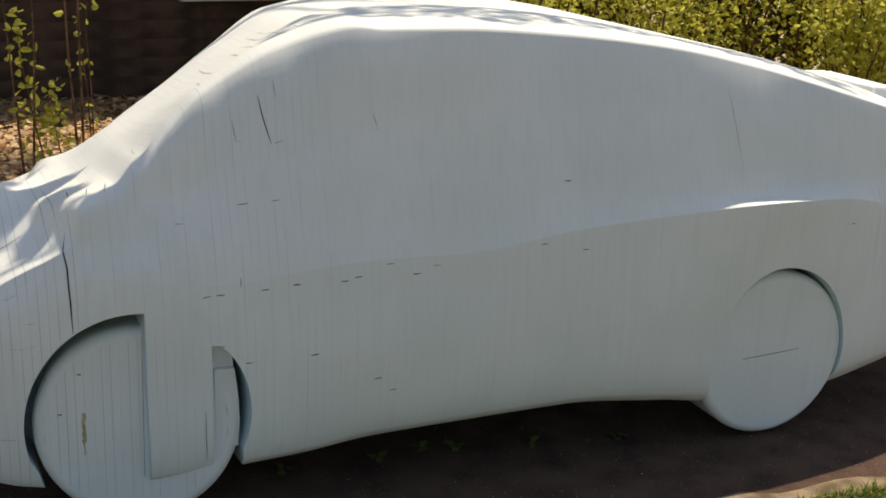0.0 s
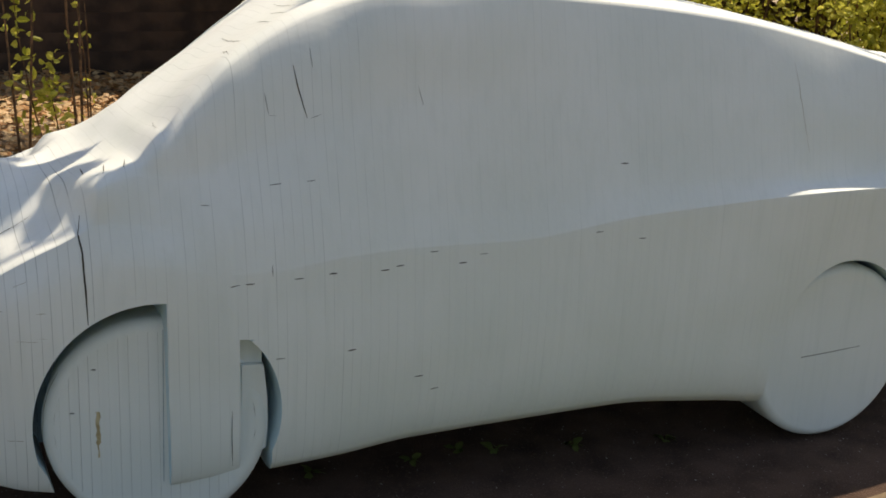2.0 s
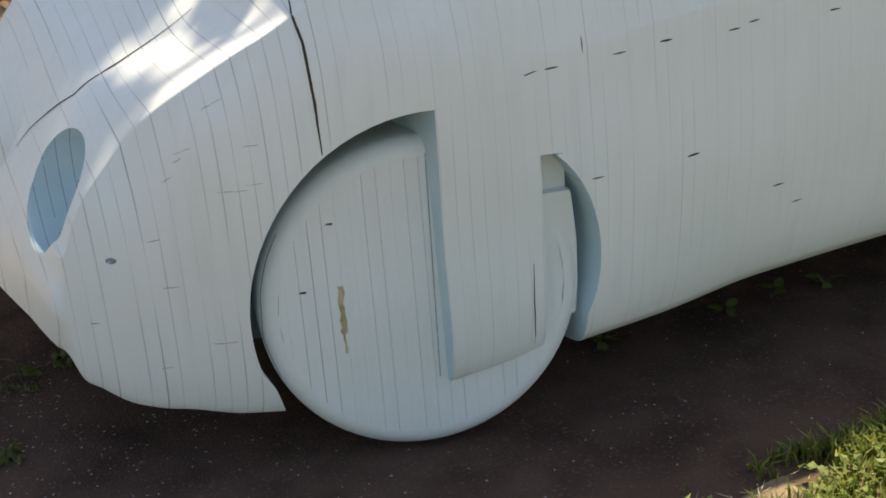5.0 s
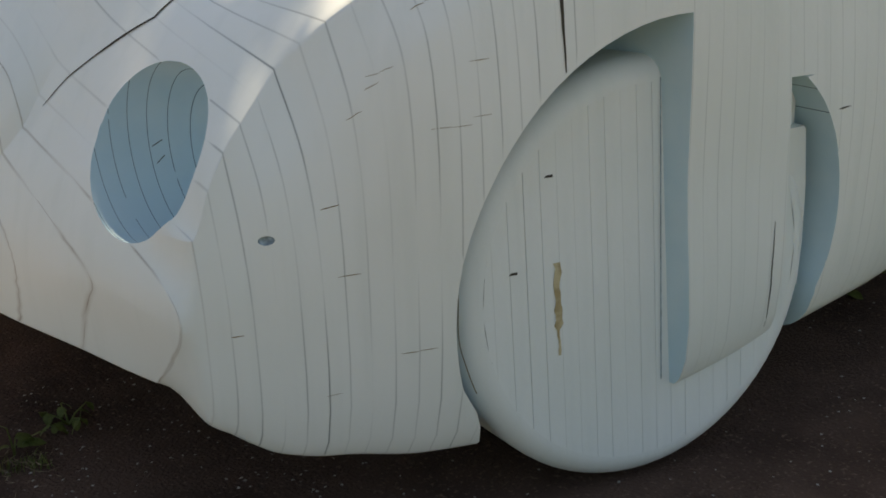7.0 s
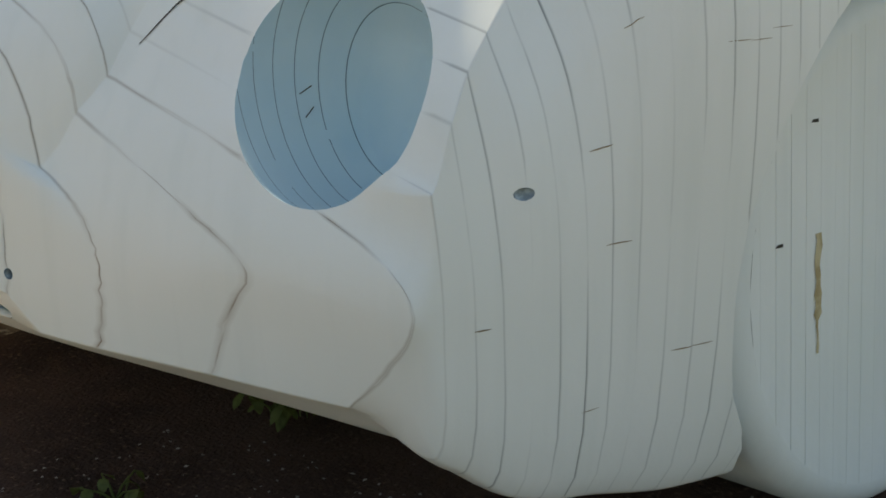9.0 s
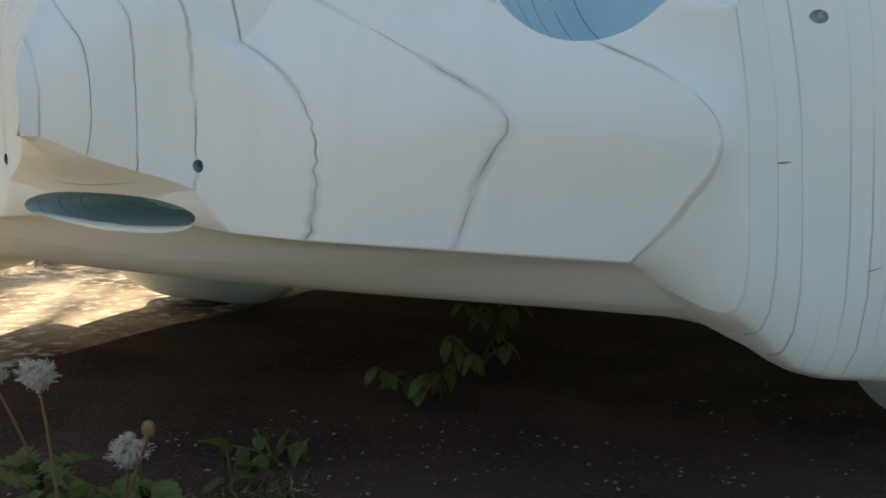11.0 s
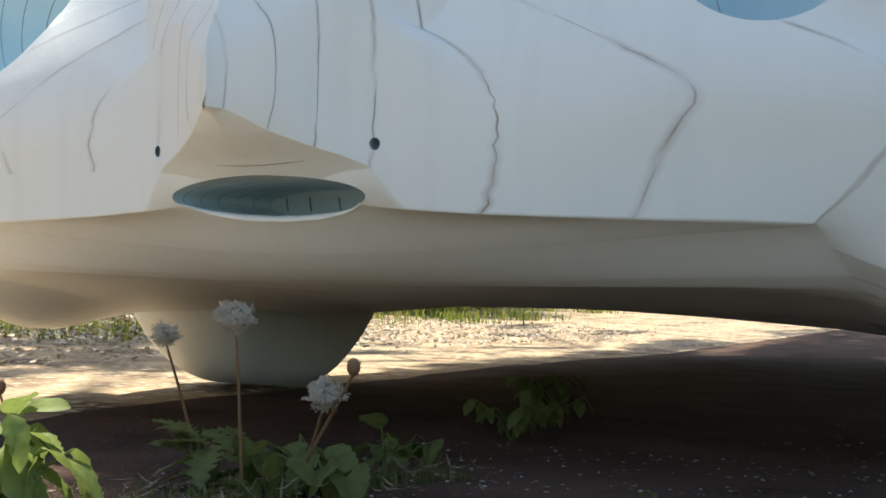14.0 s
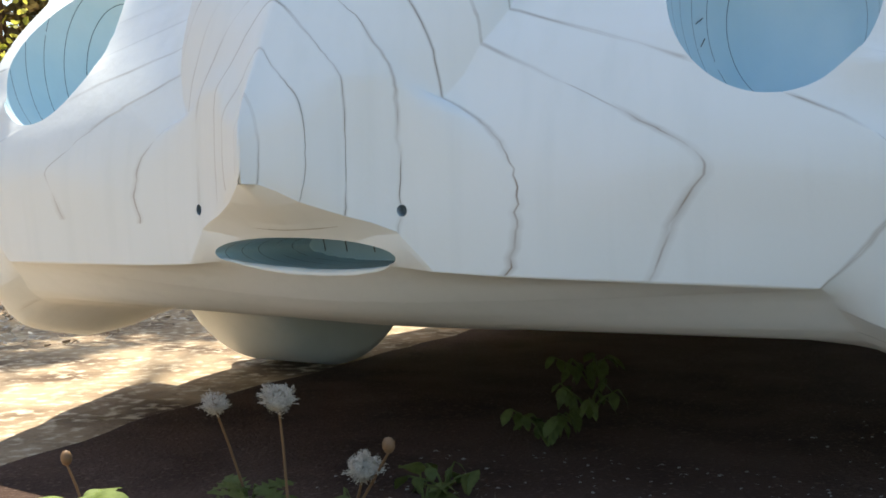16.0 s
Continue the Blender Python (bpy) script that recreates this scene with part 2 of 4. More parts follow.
# shoulder
SHOULDER_Y = [0.004, 0.0155, 0.054, 0.087, 0.134, 0.1676, 0.246, 0.396, 0.608, 0.628, 0.636, 0.644, 0.655, 0.664, 0.672, 0.69, 0.752, 0.784, 0.822, 0.85, 0.862, 0.882, 0.897, 0.899, 0.899, 0.901, 0.899, 0.912, 0.882, 0.82, 0.71, 0.46]
SHOULDER_Z = [0.475, 0.478, 0.488, 0.5, 0.49, 0.4788, 0.461, 0.483, 0.462, 0.488, 0.525, 0.545, 0.588, 0.6, 0.625, 0.66, 0.765, 0.81, 0.86, 0.85, 0.82, 0.825, 0.853, 0.865, 0.86, 0.905, 0.925, 0.94, 0.925, 0.86, 0.75, 0.6]
# above the shoulder: the crease beside the headlight and along the bonnet
ABOVE_Y = [0.004, 0.015, 0.053, 0.0855, 0.132, 0.1594, 0.215, 0.3, 0.452, 0.62, 0.621, 0.6185, 0.619, 0.619, 0.62, 0.645, 0.705, 0.747, 0.78, 0.808, 0.83, 0.85, 0.866, 0.869, 0.867, 0.867, 0.866, 0.858, 0.842, 0.8, 0.69, 0.38]
ABOVE_Z = [0.485, 0.492, 0.508, 0.528, 0.522, 0.5128, 0.497, 0.531, 0.538, 0.541, 0.598, 0.639, 0.671, 0.7, 0.729, 0.766, 0.845, 0.905, 0.97, 0.955, 0.95, 0.955, 0.965, 0.97, 0.975, 0.99, 0.99, 0.964, 0.985, 0.94, 0.82, 0.68]
# upper side
UPPER_Y = [0.003, 0.0125, 0.047, 0.0825, 0.128, 0.1451, 0.172, 0.204, 0.224, 0.232, 0.25, 0.28, 0.32, 0.36, 0.39, 0.41, 0.42, 0.47, 0.765, 0.785, 0.786, 0.79, 0.795, 0.8, 0.802, 0.8, 0.8, 0.8, 0.81, 0.778, 0.672, 0.32]
UPPER_Z = [0.492, 0.503, 0.524, 0.547, 0.545, 0.5373, 0.522, 0.576, 0.613, 0.656, 0.7, 0.73, 0.758, 0.776, 0.788, 0.8, 0.855, 0.92, 1.05, 1.066, 1.088, 1.15, 1.2, 1.26, 1.27, 1.265, 1.255, 1.2, 1.14, 1.08, 0.95, 0.78]
# roof rail
RAIL_Y = [0.002, 0.008, 0.028, 0.06, 0.11, 0.1297, 0.161, 0.197, 0.215, 0.218, 0.222, 0.226, 0.235, 0.24, 0.245, 0.25, 0.26, 0.32, 0.66, 0.712, 0.712, 0.715, 0.715, 0.73, 0.74, 0.725, 0.738, 0.73, 0.77, 0.755, 0.655, 0.24]
RAIL_Z = [0.497, 0.514, 0.547, 0.575, 0.578, 0.5761, 0.572, 0.613, 0.652, 0.686, 0.722, 0.758, 0.8, 0.83, 0.85, 0.87, 0.93, 0.965, 1.095, 1.125, 1.215, 1.335, 1.455, 1.563, 1.56, 1.53, 1.478, 1.397, 1.305, 1.215, 1.05, 0.86]
# between rail and centre
CROWN_X = NX[:15]
CROWN_Y = [0.001, 0.004, 0.014, 0.034, 0.075, 0.0912, 0.118, 0.155, 0.178, 0.165, 0.15, 0.14, 0.13, 0.13, 0.13]
CROWN_Z = [0.499, 0.523, 0.563, 0.601, 0.617, 0.625, 0.64, 0.662, 0.695, 0.735, 0.772, 0.812, 0.85, 0.873, 0.893]
# top centre
TOP_Y = [0] * len(NX)
TOP_Z = [0.5, 0.53, 0.578, 0.63, 0.66, 0.6712, 0.69, 0.72, 0.745, 0.78, 0.815, 0.845, 0.877, 0.895, 0.912, 0.93, 0.97, 0.968, 1.012, 1.122, 1.185, 1.295, 1.41, 1.53, 1.565, 1.545, 1.49, 1.42, 1.355, 1.28, 1.14, 0.9]
CURVES = [(BOTTOM_Y, BOTTOM_Z), (EDGE_Y, EDGE_Z), (LOWER_Y, LOWER_Z), (WIDEST_Y, WIDEST_Z), (SHOULDER_Y, SHOULDER_Z), (ABOVE_Y, ABOVE_Z), (UPPER_Y, UPPER_Z), (RAIL_Y, RAIL_Z), (TOP_Y, TOP_Z)]
# how far the near windscreen pillar stands out of the symmetrical shape: at x, outwards and up
PILLAR_X = [-0.1, 0.0, 0.05, 0.12, 0.2, 0.3, 0.385, 0.47, 0.65, 0.8, 0.95]
PILLAR_OUT = [0, 0.08, 0.055, 0.03, 0.02, 0.003, -0.015, -0.03, -0.03, -0.01, 0]
PILLAR_UP = [0, 0, -0.005, 0.003, 0.055, 0.072, 0.09, 0.085, 0.055, 0.02, 0]
FOOT_OUT = [0, 0.04, -0.01, -0.025, -0.02, -0.012, -0.012, -0.012, 0, 0, 0]
FOOT_UP = [0, 0.02, 0.022, 0.03, 0.015, 0, 0, 0, 0, 0, 0]
SLAB = 0.0268
STEPS = (0.0, 0.05, 0.2, 0.4, 0.6, 0.8, 0.95)
SPAN = len(STEPS)


def half_section(x, far=False):
    """Points of the half section at x, from bottom centre to top centre; the windscreen's far side is rounder."""
    p = np.array([[pchip(NX, ys, [x])[0], pchip(NX, zs, [x])[0]] for ys, zs in CURVES])
    if far:
        b = math.exp(-((x - 0.5) / 0.62) ** 2)
        c = math.exp(-((x - 0.03) / 0.28) ** 2)
        p[7] = p[7] * (1 - 0.26 * b, 1) - (0, 0.17 * b + 0.075 * c)
        p[6] = p[6] * (1 - 0.10 * b, 1) - (0, 0.14 * b + 0.10 * c)
        p[1:3, 1] = np.maximum(p[1:3, 1], (0.22, 0.26)) if x > 1.3 else p[1:3, 1]
        p[5] -= (0.05 * c, 0.13 * c)
        p[4] -= (0, 0.06 * c)
    else:
        p[7] += (pchip(PILLAR_X, PILLAR_OUT, [x])[0], pchip(PILLAR_X, PILLAR_UP, [x])[0])
        p[6] += (pchip(PILLAR_X, FOOT_OUT, [x])[0], pchip(PILLAR_X, FOOT_UP, [x])[0])
    # one more point between rail and centre: the nose's upper edge, further back the middle of a smooth curve
    k = min(1.0, max(0.0, (x + 0.36) / 0.06))
    smooth = np.array([(10 * p[7, 0] - p[6, 0]) / 16, (8 * p[7, 1] - p[6, 1] + 9 * p[8, 1]) / 16])
    nose = np.array([pchip(CROWN_X, CROWN_Y, [x])[0], pchip(CROWN_X, CROWN_Z, [x])[0]])
    p = np.vstack([p[:8], nose * (1 - k) + smooth * k, p[8]])
    p = np.vstack([p[1] * (-1, 1), p, p[-2] * (-1, 1)])
    # the roof's edge grows crisp behind the windscreen
    edge = 0.85 * min(1.0, max(0.0, (x - 0.55) / 0.8))
    out = []
    for i in range(1, len(p) - 2):
        a, b, c, d = p[i - 1:i + 3]
        if x < -0.42 and i == 2:
            a = 2 * b - c
        if x < -0.42 and i == 1:
            d = 2 * c - b
        if 0.35 < x < 2.9 and i == 5:
            a = 2 * b - c
        if 0.35 < x < 2.9 and i == 4:
            d = 2 * c - b
        if -0.485 < x < 0.03 and i == 6:
            a = 2 * b - c
        if -0.485 < x < 0.03 and i == 5:
            d = 2 * c - b
        if x > 0.5 and i == 8:
            a = a + (2 * b - c - a) * edge
        if x > 0.5 and i == 7:
            d = d + (2 * c - b - d) * edge
        if -0.56 < x < -0.45 and i == 7:
            a = 2 * b - c
        if -0.56 < x < -0.45 and i == 6:
            d = 2 * c - b
        t0, t1 = 0.0, np.linalg.norm(b - a) ** 0.5
        t2 = t1 + max(np.linalg.norm(c - b) ** 0.5, 1e-4)
        t3 = t2 + max(np.linalg.norm(d - c) ** 0.5, 1e-4)
        for t in (t1 + (t2 - t1) * k for k in STEPS):
            a1 = (t1 - t) / max(t1 - t0, 1e-4) * a + (t - t0) / max(t1 - t0, 1e-4) * b
            a2 = (t2 - t) / (t2 - t1) * b + (t - t1) / (t2 - t1) * c
            a3 = (t3 - t) / (t3 - t2) * c + (t - t2) / (t3 - t2) * d
            b1 = (t2 - t) / max(t2 - t0, 1e-4) * a1 + (t - t0) / max(t2 - t0, 1e-4) * a2
            b2 = (t3 - t) / (t3 - t1) * a2 + (t - t1) / (t3 - t1) * a3
            out.append((t2 - t) / (t2 - t1) * b1 + (t - t1) / (t2 - t1) * b2)
    out.append(p[-2])
    return np.array(out)


def body_loft():
    """Rows of rings: at each seam between foam slabs three rows make a fine groove."""
    seams = np.arange(NX[0] + 0.012, NX[-1] - 0.01, SLAB)
    rows = [(NX[0], -1), (NX[0] + 0.006, -1)]
    for k, s in enumerate(seams):
        w = 0.0003 if s < -0.47 else 0.0014
        rows += [(s - 5 * w, -1), (s - w, -1), (s, k), (s + w, -1), (s + 5 * w, -1), (s + SLAB * 0.5, -1)]
    rows = [r for r in rows if r[0] < NX[-1] - 0.004] + [(NX[-1], -1)]
    rings = []
    for x, _ in rows:
        h, g = half_section(x), half_section(x, True)
        rings.append(np.array([(x, -y, z) for y, z in h] + [(x, y, z) for y, z in g[-2:0:-1]]))
    return seams, rows, np.array(rings)


seams, rows, rings = body_loft()
du = np.roll(rings, -1, 1) - np.roll(rings, 1, 1)
dv = np.gradient(rings, axis=0)
normals = np.cross(du, dv)
normals /= np.maximum(np.linalg.norm(normals, axis=2, keepdims=True), 1e-9)
mid = rings.mean(axis=1, keepdims=True)
if ((rings - mid) * normals).sum() < 0:
    normals = -normals
rng = random.Random(4)
seam_strength = {}
for k, s in enumerate(seams):
    near = 0.75 if s < 0.0 else (0.32 if s < 0.75 else 0.13)
    seam_strength[k] = (1.0 if k == 4 else 0.55 if k == 5 else 0.85) if s < -0.48 else 0.2 if s < -0.45 else min(1.0, near * rng.choice((0.5, 0.6, 0.65, 0.75, 1.0)))
seam_value = np.zeros(rings.shape[:2])
grooved = rings.copy()
for i, (x, k) in enumerate(rows):
    if k < 0:
        continue
    for j in range(rings.shape[1]):
        n = noise.noise(Vector((x * 40, rings[i, j, 1] * 4, rings[i, j, 2] * 5)))
        n2 = noise.noise(Vector((x * 40, rings[i, j, 1] * 40, rings[i, j, 2] * 40)))
        v = max(0.0, min(1.0, seam_strength[k] * (0.7 + 1.5 * n + (1.3 if x < -0.47 else 0.4) * n2)))
        under = j <= SPAN or rings.shape[1] - j <= (2 if x < -0.47 else 3) * SPAN
        if under:
            v = 0.0
        seam_value[i, j] = v
        grooved[i, j] -= normals[i, j] * (0.0003 + 0.0014 * v)
        if x < -0.47:
            # the paint has drawn back raggedly from the glue line and left a stain along it
            t = np.array([rings[i, j, 1] * 30, rings[i, j, 2] * 30, x * 40])
            slip = 0.0011 * noise.noise(Vector(t)) + 0.0008 * noise.noise(Vector(t * 3.3))
            for q in range(-2, 3):
                grooved[i + q, j] += slip * (rings[i + 2, j] - rings[i - 2, j]) / max(rings[i + 2, j, 0] - rings[i - 2, j, 0], 1e-6)
            seam_value[i - 1, j] = seam_value[i + 1, j] = 0.0 if under else 0.36 * max(0.0, min(1.0, 0.55 + 1.4 * noise.noise(Vector(t * 0.4))))
NR, NJ = grooved.shape[:2]
loft_v = grooved.reshape(-1, 3)
loft_f = [(i * NJ + j, (i + 1) * NJ + j, (i + 1) * NJ + (j + 1) % NJ, i * NJ + (j + 1) % NJ) for i in range(NR - 1) for j in range(NJ)]
loft_f += [tuple(range(NJ)), tuple(range((NR - 1) * NJ, NR * NJ))[::-1]]


def prism(bm, outline, y0, y1):
    """An outline in x and z pulled out along y."""
    a = [bm.verts.new((x, y0, z)) for x, z in outline]
    b = [bm.verts.new((x, y1, z)) for x, z in outline]
    n = len(a)
    bm.faces.new(a)
    bm.faces.new(b[::-1])
    for i in range(n):
        bm.faces.new((a[i], b[i], b[(i + 1) % n], a[(i + 1) % n]))


def arc(cx, cz, rx, rz, a0, a1, n):
    return [(cx + rx * math.cos(radians(a0 + (a1 - a0) * i / n)), cz + rz * math.sin(radians(a0 + (a1 - a0) * i / n))) for i in range(n + 1)]


def ball(bm, centre, radii, turn=(0, 0, 0), seg=32, floor=None):
    m = Matrix.LocRotScale(Vector(centre), Euler([radians(a) for a in turn]), Vector(radii))
    made = bmesh.ops.create_uvsphere(bm, u_segments=seg, v_segments=seg // 2, radius=1, matrix=m)
    if floor is not None:
        for v in made["verts"]:
            f = floor(v.co) if callable(floor) else floor
            v.co.x = min(v.co.x, f + 0.004 * (v.co.x - f))


def bowl(bm, centre, axes, radii, floor, seg=72):
    """Half an ellipsoid with given axes, open outwards as a tube and pressed flat where it reaches past the floor."""
    turn = Matrix([Vector(a) for a in axes]).transposed().to_4x4()
    m = Matrix.Translation(centre) @ turn @ Matrix.Diagonal((*radii, 1))
    for v in bmesh.ops.create_uvsphere(bm, u_segments=seg, v_segments=seg // 2, radius=1)["verts"]:
        side = math.hypot(v.co.x, v.co.y)
        if v.co.z < 0 and side > 1e-4:
            v.co.x, v.co.y = v.co.x / side, v.co.y / side
        v.co = m @ v.co
        f = floor(v.co)
        v.co.x = min(v.co.x, f + 0.004 * (v.co.x - f))


front_arch = arc(0.155, 0.385, 0.338, 0.371, 87, 195, 22) + [(-0.150, 0.25), (-0.092, 0.05), (0.50, 0.05), (0.459, 0.232)] \
    + arc(0.300, 0.42, 0.181, 0.255, -30, 58, 12) + [(0.41, 0.638), (0.365, 0.640), (0.365, 0.245), (0.30, 0.228), (0.173, 0.208)]
rear_arch = arc(2.455, 0.31, 0.341, 0.377, -32, 95, 30) + arc(2.455, 0.31, 0.275, 0.377, 100, 190, 20) + [(2.20, 0.02), (2.70, 0.02)]
cut = bmesh.new()
for side in (-1, 1):
    prism(cut, [(x + (0.2 if side > 0 else 0), z) for x, z in front_arch], side * 1.2, side * 0.52)
    prism(cut, [(x + (0.575 if side > 0 else 0), z) for x, z in rear_arch], side * 1.2, side * 0.5)
    bowl(cut, (-0.4395, side * 0.4835, 0.6195), [(-0.208, side * -0.968, -0.137), (0.517, side * -0.228, 0.825), (0.830, side * -0.101, -0.548)], (0.1035, 0.1205, 0.160),
         lambda v: -0.305 - 0.8 * ((abs(v.y) - 0.53) ** 2 + (v.z - 0.67) ** 2))
    ball(cut, (-0.571, side * 0.136, 0.407), (0.02, 0.0055, 0.0065), seg=12)
    ball(cut, (-0.394, side * 0.667, 0.532), (0.0125, 0.010, 0.0065), (0, 0, side * 20), seg=16)
ball(cut, (-0.585, 0, 0.357), (0.30, 0.122, 0.021), floor=-0.42, seg=48)
bmesh.ops.recalc_face_normals(cut, faces=cut.faces)

body_me = bpy.data.meshes.new("body_solid")
body_me.from_pydata([tuple(v) for v in loft_v], [], loft_f)
body_me.materials.append(FOAM)
fix = bmesh.new()
fix.from_mesh(body_me)
bmesh.ops.recalc_face_normals(fix, faces=fix.faces)
fix.to_mesh(body_me)
fix.free()
body_solid = new("body_solid", body_me)
cutter_me = bpy.data.meshes.new("cutter")
cut.to_mesh(cutter_me)
cut.free()
cutter_me.materials.append(BLUE)
cutter = new("cutter", cutter_me)
boo = body_solid.modifiers.new("cut", "BOOLEAN")
boo.operation, boo.object, boo.solver, boo.material_mode = "DIFFERENCE", cutter, "EXACT", "TRANSFER"
carved = bpy.data.meshes.new_from_object(body_solid.evaluated_get(bpy.context.evaluated_depsgraph_get()))
bpy.data.objects.remove(body_solid)
bpy.data.objects.remove(cutter)

from mathutils.kdtree import KDTree
from mathutils.bvhtree import BVHTree
tree = KDTree(len(loft_v))
for i, v in enumerate(loft_v):
    tree.insert(v, i)
tree.balance()
flat_n, flat_s = normals.reshape(-1, 3), seam_value.reshape(-1)
shell = BVHTree.FromPolygons([tuple(v) for v in loft_v], loft_f)

car = tagged(new("foam_car"), "white-painted full-size car model built from upright foam slabs, standing on asphalt", "car model")
groups = {}
recess = {}
blue_index = [i for i, m in enumerate(carved.materials) if m and m.name == "bare_blue_foam"]
for p in carved.polygons:
    if blue_index and p.material_index == blue_index[0]:
        c = p.center
        key = "front" if c.x < 0.8 and abs(c.y) > 0.45 and c.x > -0.25 else "rear" if c.x > 0.8 else "headlight" if abs(c.y) > 0.3 and c.x < -0.25 and c.z > 0.46 and abs(c.y) < 0.635 else "intake" if abs(c.y) < 0.13 and c.z < 0.40 else "pin" if c.x < -0.5 else "hole"
        recess.setdefault((key, c.y > 0 if key != "intake" else False), []).append(p.index)
    else:
        groups.setdefault(int(np.searchsorted(seams, p.center.x)), []).append(p.index)


def piece(name, faces, mat, smooth_body, label=""):
    used = {}
    vs, fs = [], []
    for f in faces:
        ids = []
        for v in carved.polygons[f].vertices:
            if v not in used:
                used[v] = len(vs)
                vs.append(tuple(carved.vertices[v].co))
            ids.append(used[v])
        fs.append(ids)
    me = bpy.data.meshes.new(name)
    me.from_pydata(vs, [], fs)
    me.materials.append(mat)
    me.polygons.foreach_set("use_smooth", [True] * len(fs))
    if smooth_body:
        near = [tree.find_n(v, 3) for v in vs]
        nn, ss = [], []
        for hits in near:
            w = [1 / (d + 1e-5) for _, _, d in hits]
            n = sum((flat_n[i] * k for (_, i, _), k in zip(hits, w)), np.zeros(3))
            nn.append(tuple(n / max(np.linalg.norm(n), 1e-9)))
            ss.append(float(flat_s[hits[0][1]]) if hits[0][2] < 2e-4 else 0.0)
        me.normals_split_custom_set_from_vertices(nn)
        a = me.attributes.new("seam", "FLOAT", "POINT")
        a.data.foreach_set("value", ss)
    else:
        me.set_sharp_from_angle(angle=radians(40))
    ob = new(name, me)
    ob.parent = car
    if label:
        tagged(ob, label)
    return ob


for k in sorted(groups):
    piece("foam_slab", groups[k], NOSE if k < 8 else FOAM, True)
# greyer and darker than the bare blue foam
HOLE = material("grey_blue_hole", (0.34, 0.42, 0.46), 0.8, 0.2)
noise_mix(HOLE, (0.38, 0.46, 0.50), (0.22, 0.27, 0.30), 120)
NAMES = {"front": ("wheel_recess", "bare blue foam wheel recess"), "rear": ("wheel_recess", "bare blue foam wheel recess"),
         "headlight": ("headlight_recess", "pale blue oval headlight hollow"), "intake": ("air_intake", "narrow oval blue foam air intake"),
         "pin": ("drill_hole", "small drilled hole"), "hole": ("gouge", "small gouged hole")}
for (key, _), faces in recess.items():
    piece(NAMES[key][0], faces, HOLE if key in ("hole", "pin") else BLUE, False, NAMES[key][1])


def wheel(at, r, width, edge=0.036, gaps=(0.00005, 0.0001, 0.0001, 0.0002, 0.0002, 0.0005)):
    """A solid foam disc with a rounded rim, its face of upright planks; the face looks along -y."""
    steps, n = 10, 72
    prof = [(r - edge + edge * math.sin(radians(90 * i / steps)), edge - edge * math.cos(radians(90 * i / steps))) for i in range(steps + 1)]
    prof += [(r, width - 0.03), (r - 0.03, width)]
    vs, fs = [], []
    for d, y in prof:
        for i in range(n):
            a = 2 * math.pi * i / n
            vs.append((d * math.cos(a), y, d * math.sin(a)))
    for q in range(len(prof) - 1):
        for i in range(n):
            fs.append((q * n + i, q * n + (i + 1) % n, (q + 1) * n + (i + 1) % n, (q + 1) * n + i))
    fs.append(tuple(range((len(prof) - 1) * n, len(prof) * n)))
    gap = random.Random(int(at.translation.x * 100))
    w = tagged(new("wheel"), "solid white-painted foam disc wheel without spokes")
    w.parent = car
    w.matrix_basis = at
    raw("tyre", vs, fs, FOAM, w, smooth=True)
    f = r - edge
    strips = [-f] + [float(c) for c in np.arange(-f + 0.017, f, SLAB)] + [f]
    for a, b in zip(strips[:-1], strips[1:]):
        g = gap.choice(gaps)
        pv, pf = [], []
        cols = np.linspace(a + g, b - g, 4)
        for x in cols:
            hgt = math.sqrt(max(f * f - x * x, 1e-6))
            for t in np.linspace(-1, 1, 9):
                pv.append((x, 0, hgt * t))
        for x in (cols[0], cols[-1]):
            hgt = math.sqrt(max(f * f - x * x, 1e-6))
            pv += [(x, 0.004, hgt * t) for t in np.linspace(-1, 1, 9)]
        for c in range(3):
            for t in range(8):
                pf.append((c * 9 + t, c * 9 + t + 1, c * 9 + t + 10, c * 9 + t + 9))
        for t in range(8):
            pf.append((36 + t, 37 + t, t + 1, t))
            pf.append((45 + t, 46 + t, 27 + t + 1, 27 + t))
        raw("plank", pv, pf, FOAM, w)
    rv = [(f * math.cos(2 * math.pi * i / 48), 0.004, f * math.sin(2 * math.pi * i / 48)) for i in range(48)]
    raw("backing", rv, [tuple(range(48))], GAP, w, "dirty gaps between planks")
    return w


near_wheel = wheel(pose(0.143, -0.820, 0.382, -4.3, 0, -11.8), 0.3115, 0.22)
rear_wheel = wheel(pose(2.480, -0.845, 0.333, 0, 0, 0), 0.319, 0.26, 0.030, (0.00002, 0.00004, 0.0001))
bm = bmesh.new()
prism(bm, [(0.375, 0.30), (0.375, 0.556), (0.438, 0.551), (0.449, 0.45), (0.450, 0.36), (0.444, 0.29)], -0.866, -0.70)
bmesh.ops.recalc_face_normals(bm, faces=bm.faces)
bmesh.ops.bevel(bm, geom=bm.edges[:], offset=0.004, segments=2)
part("uncut_block", bm, FOAM, car, "uncut foam block beside the wheel", smooth=False)
bm = bmesh.new()
prism(bm, [(0.355, 0.50), (0.355, 0.70), (0.438, 0.70), (0.438, 0.50)], -0.845, -0.62)
bmesh.ops.recalc_face_normals(bm, faces=bm.faces)
part("recess_step", bm, FOAM, car, "painted foam step inside the wheel slot", smooth=False)
wheel(pose(0.36, 0.78, 0.388, 0, 0, 180), 0.325, 0.22)
wheel(pose(3.05, 0.80, 0.54, 0, 0, 180), 0.30, 0.24)


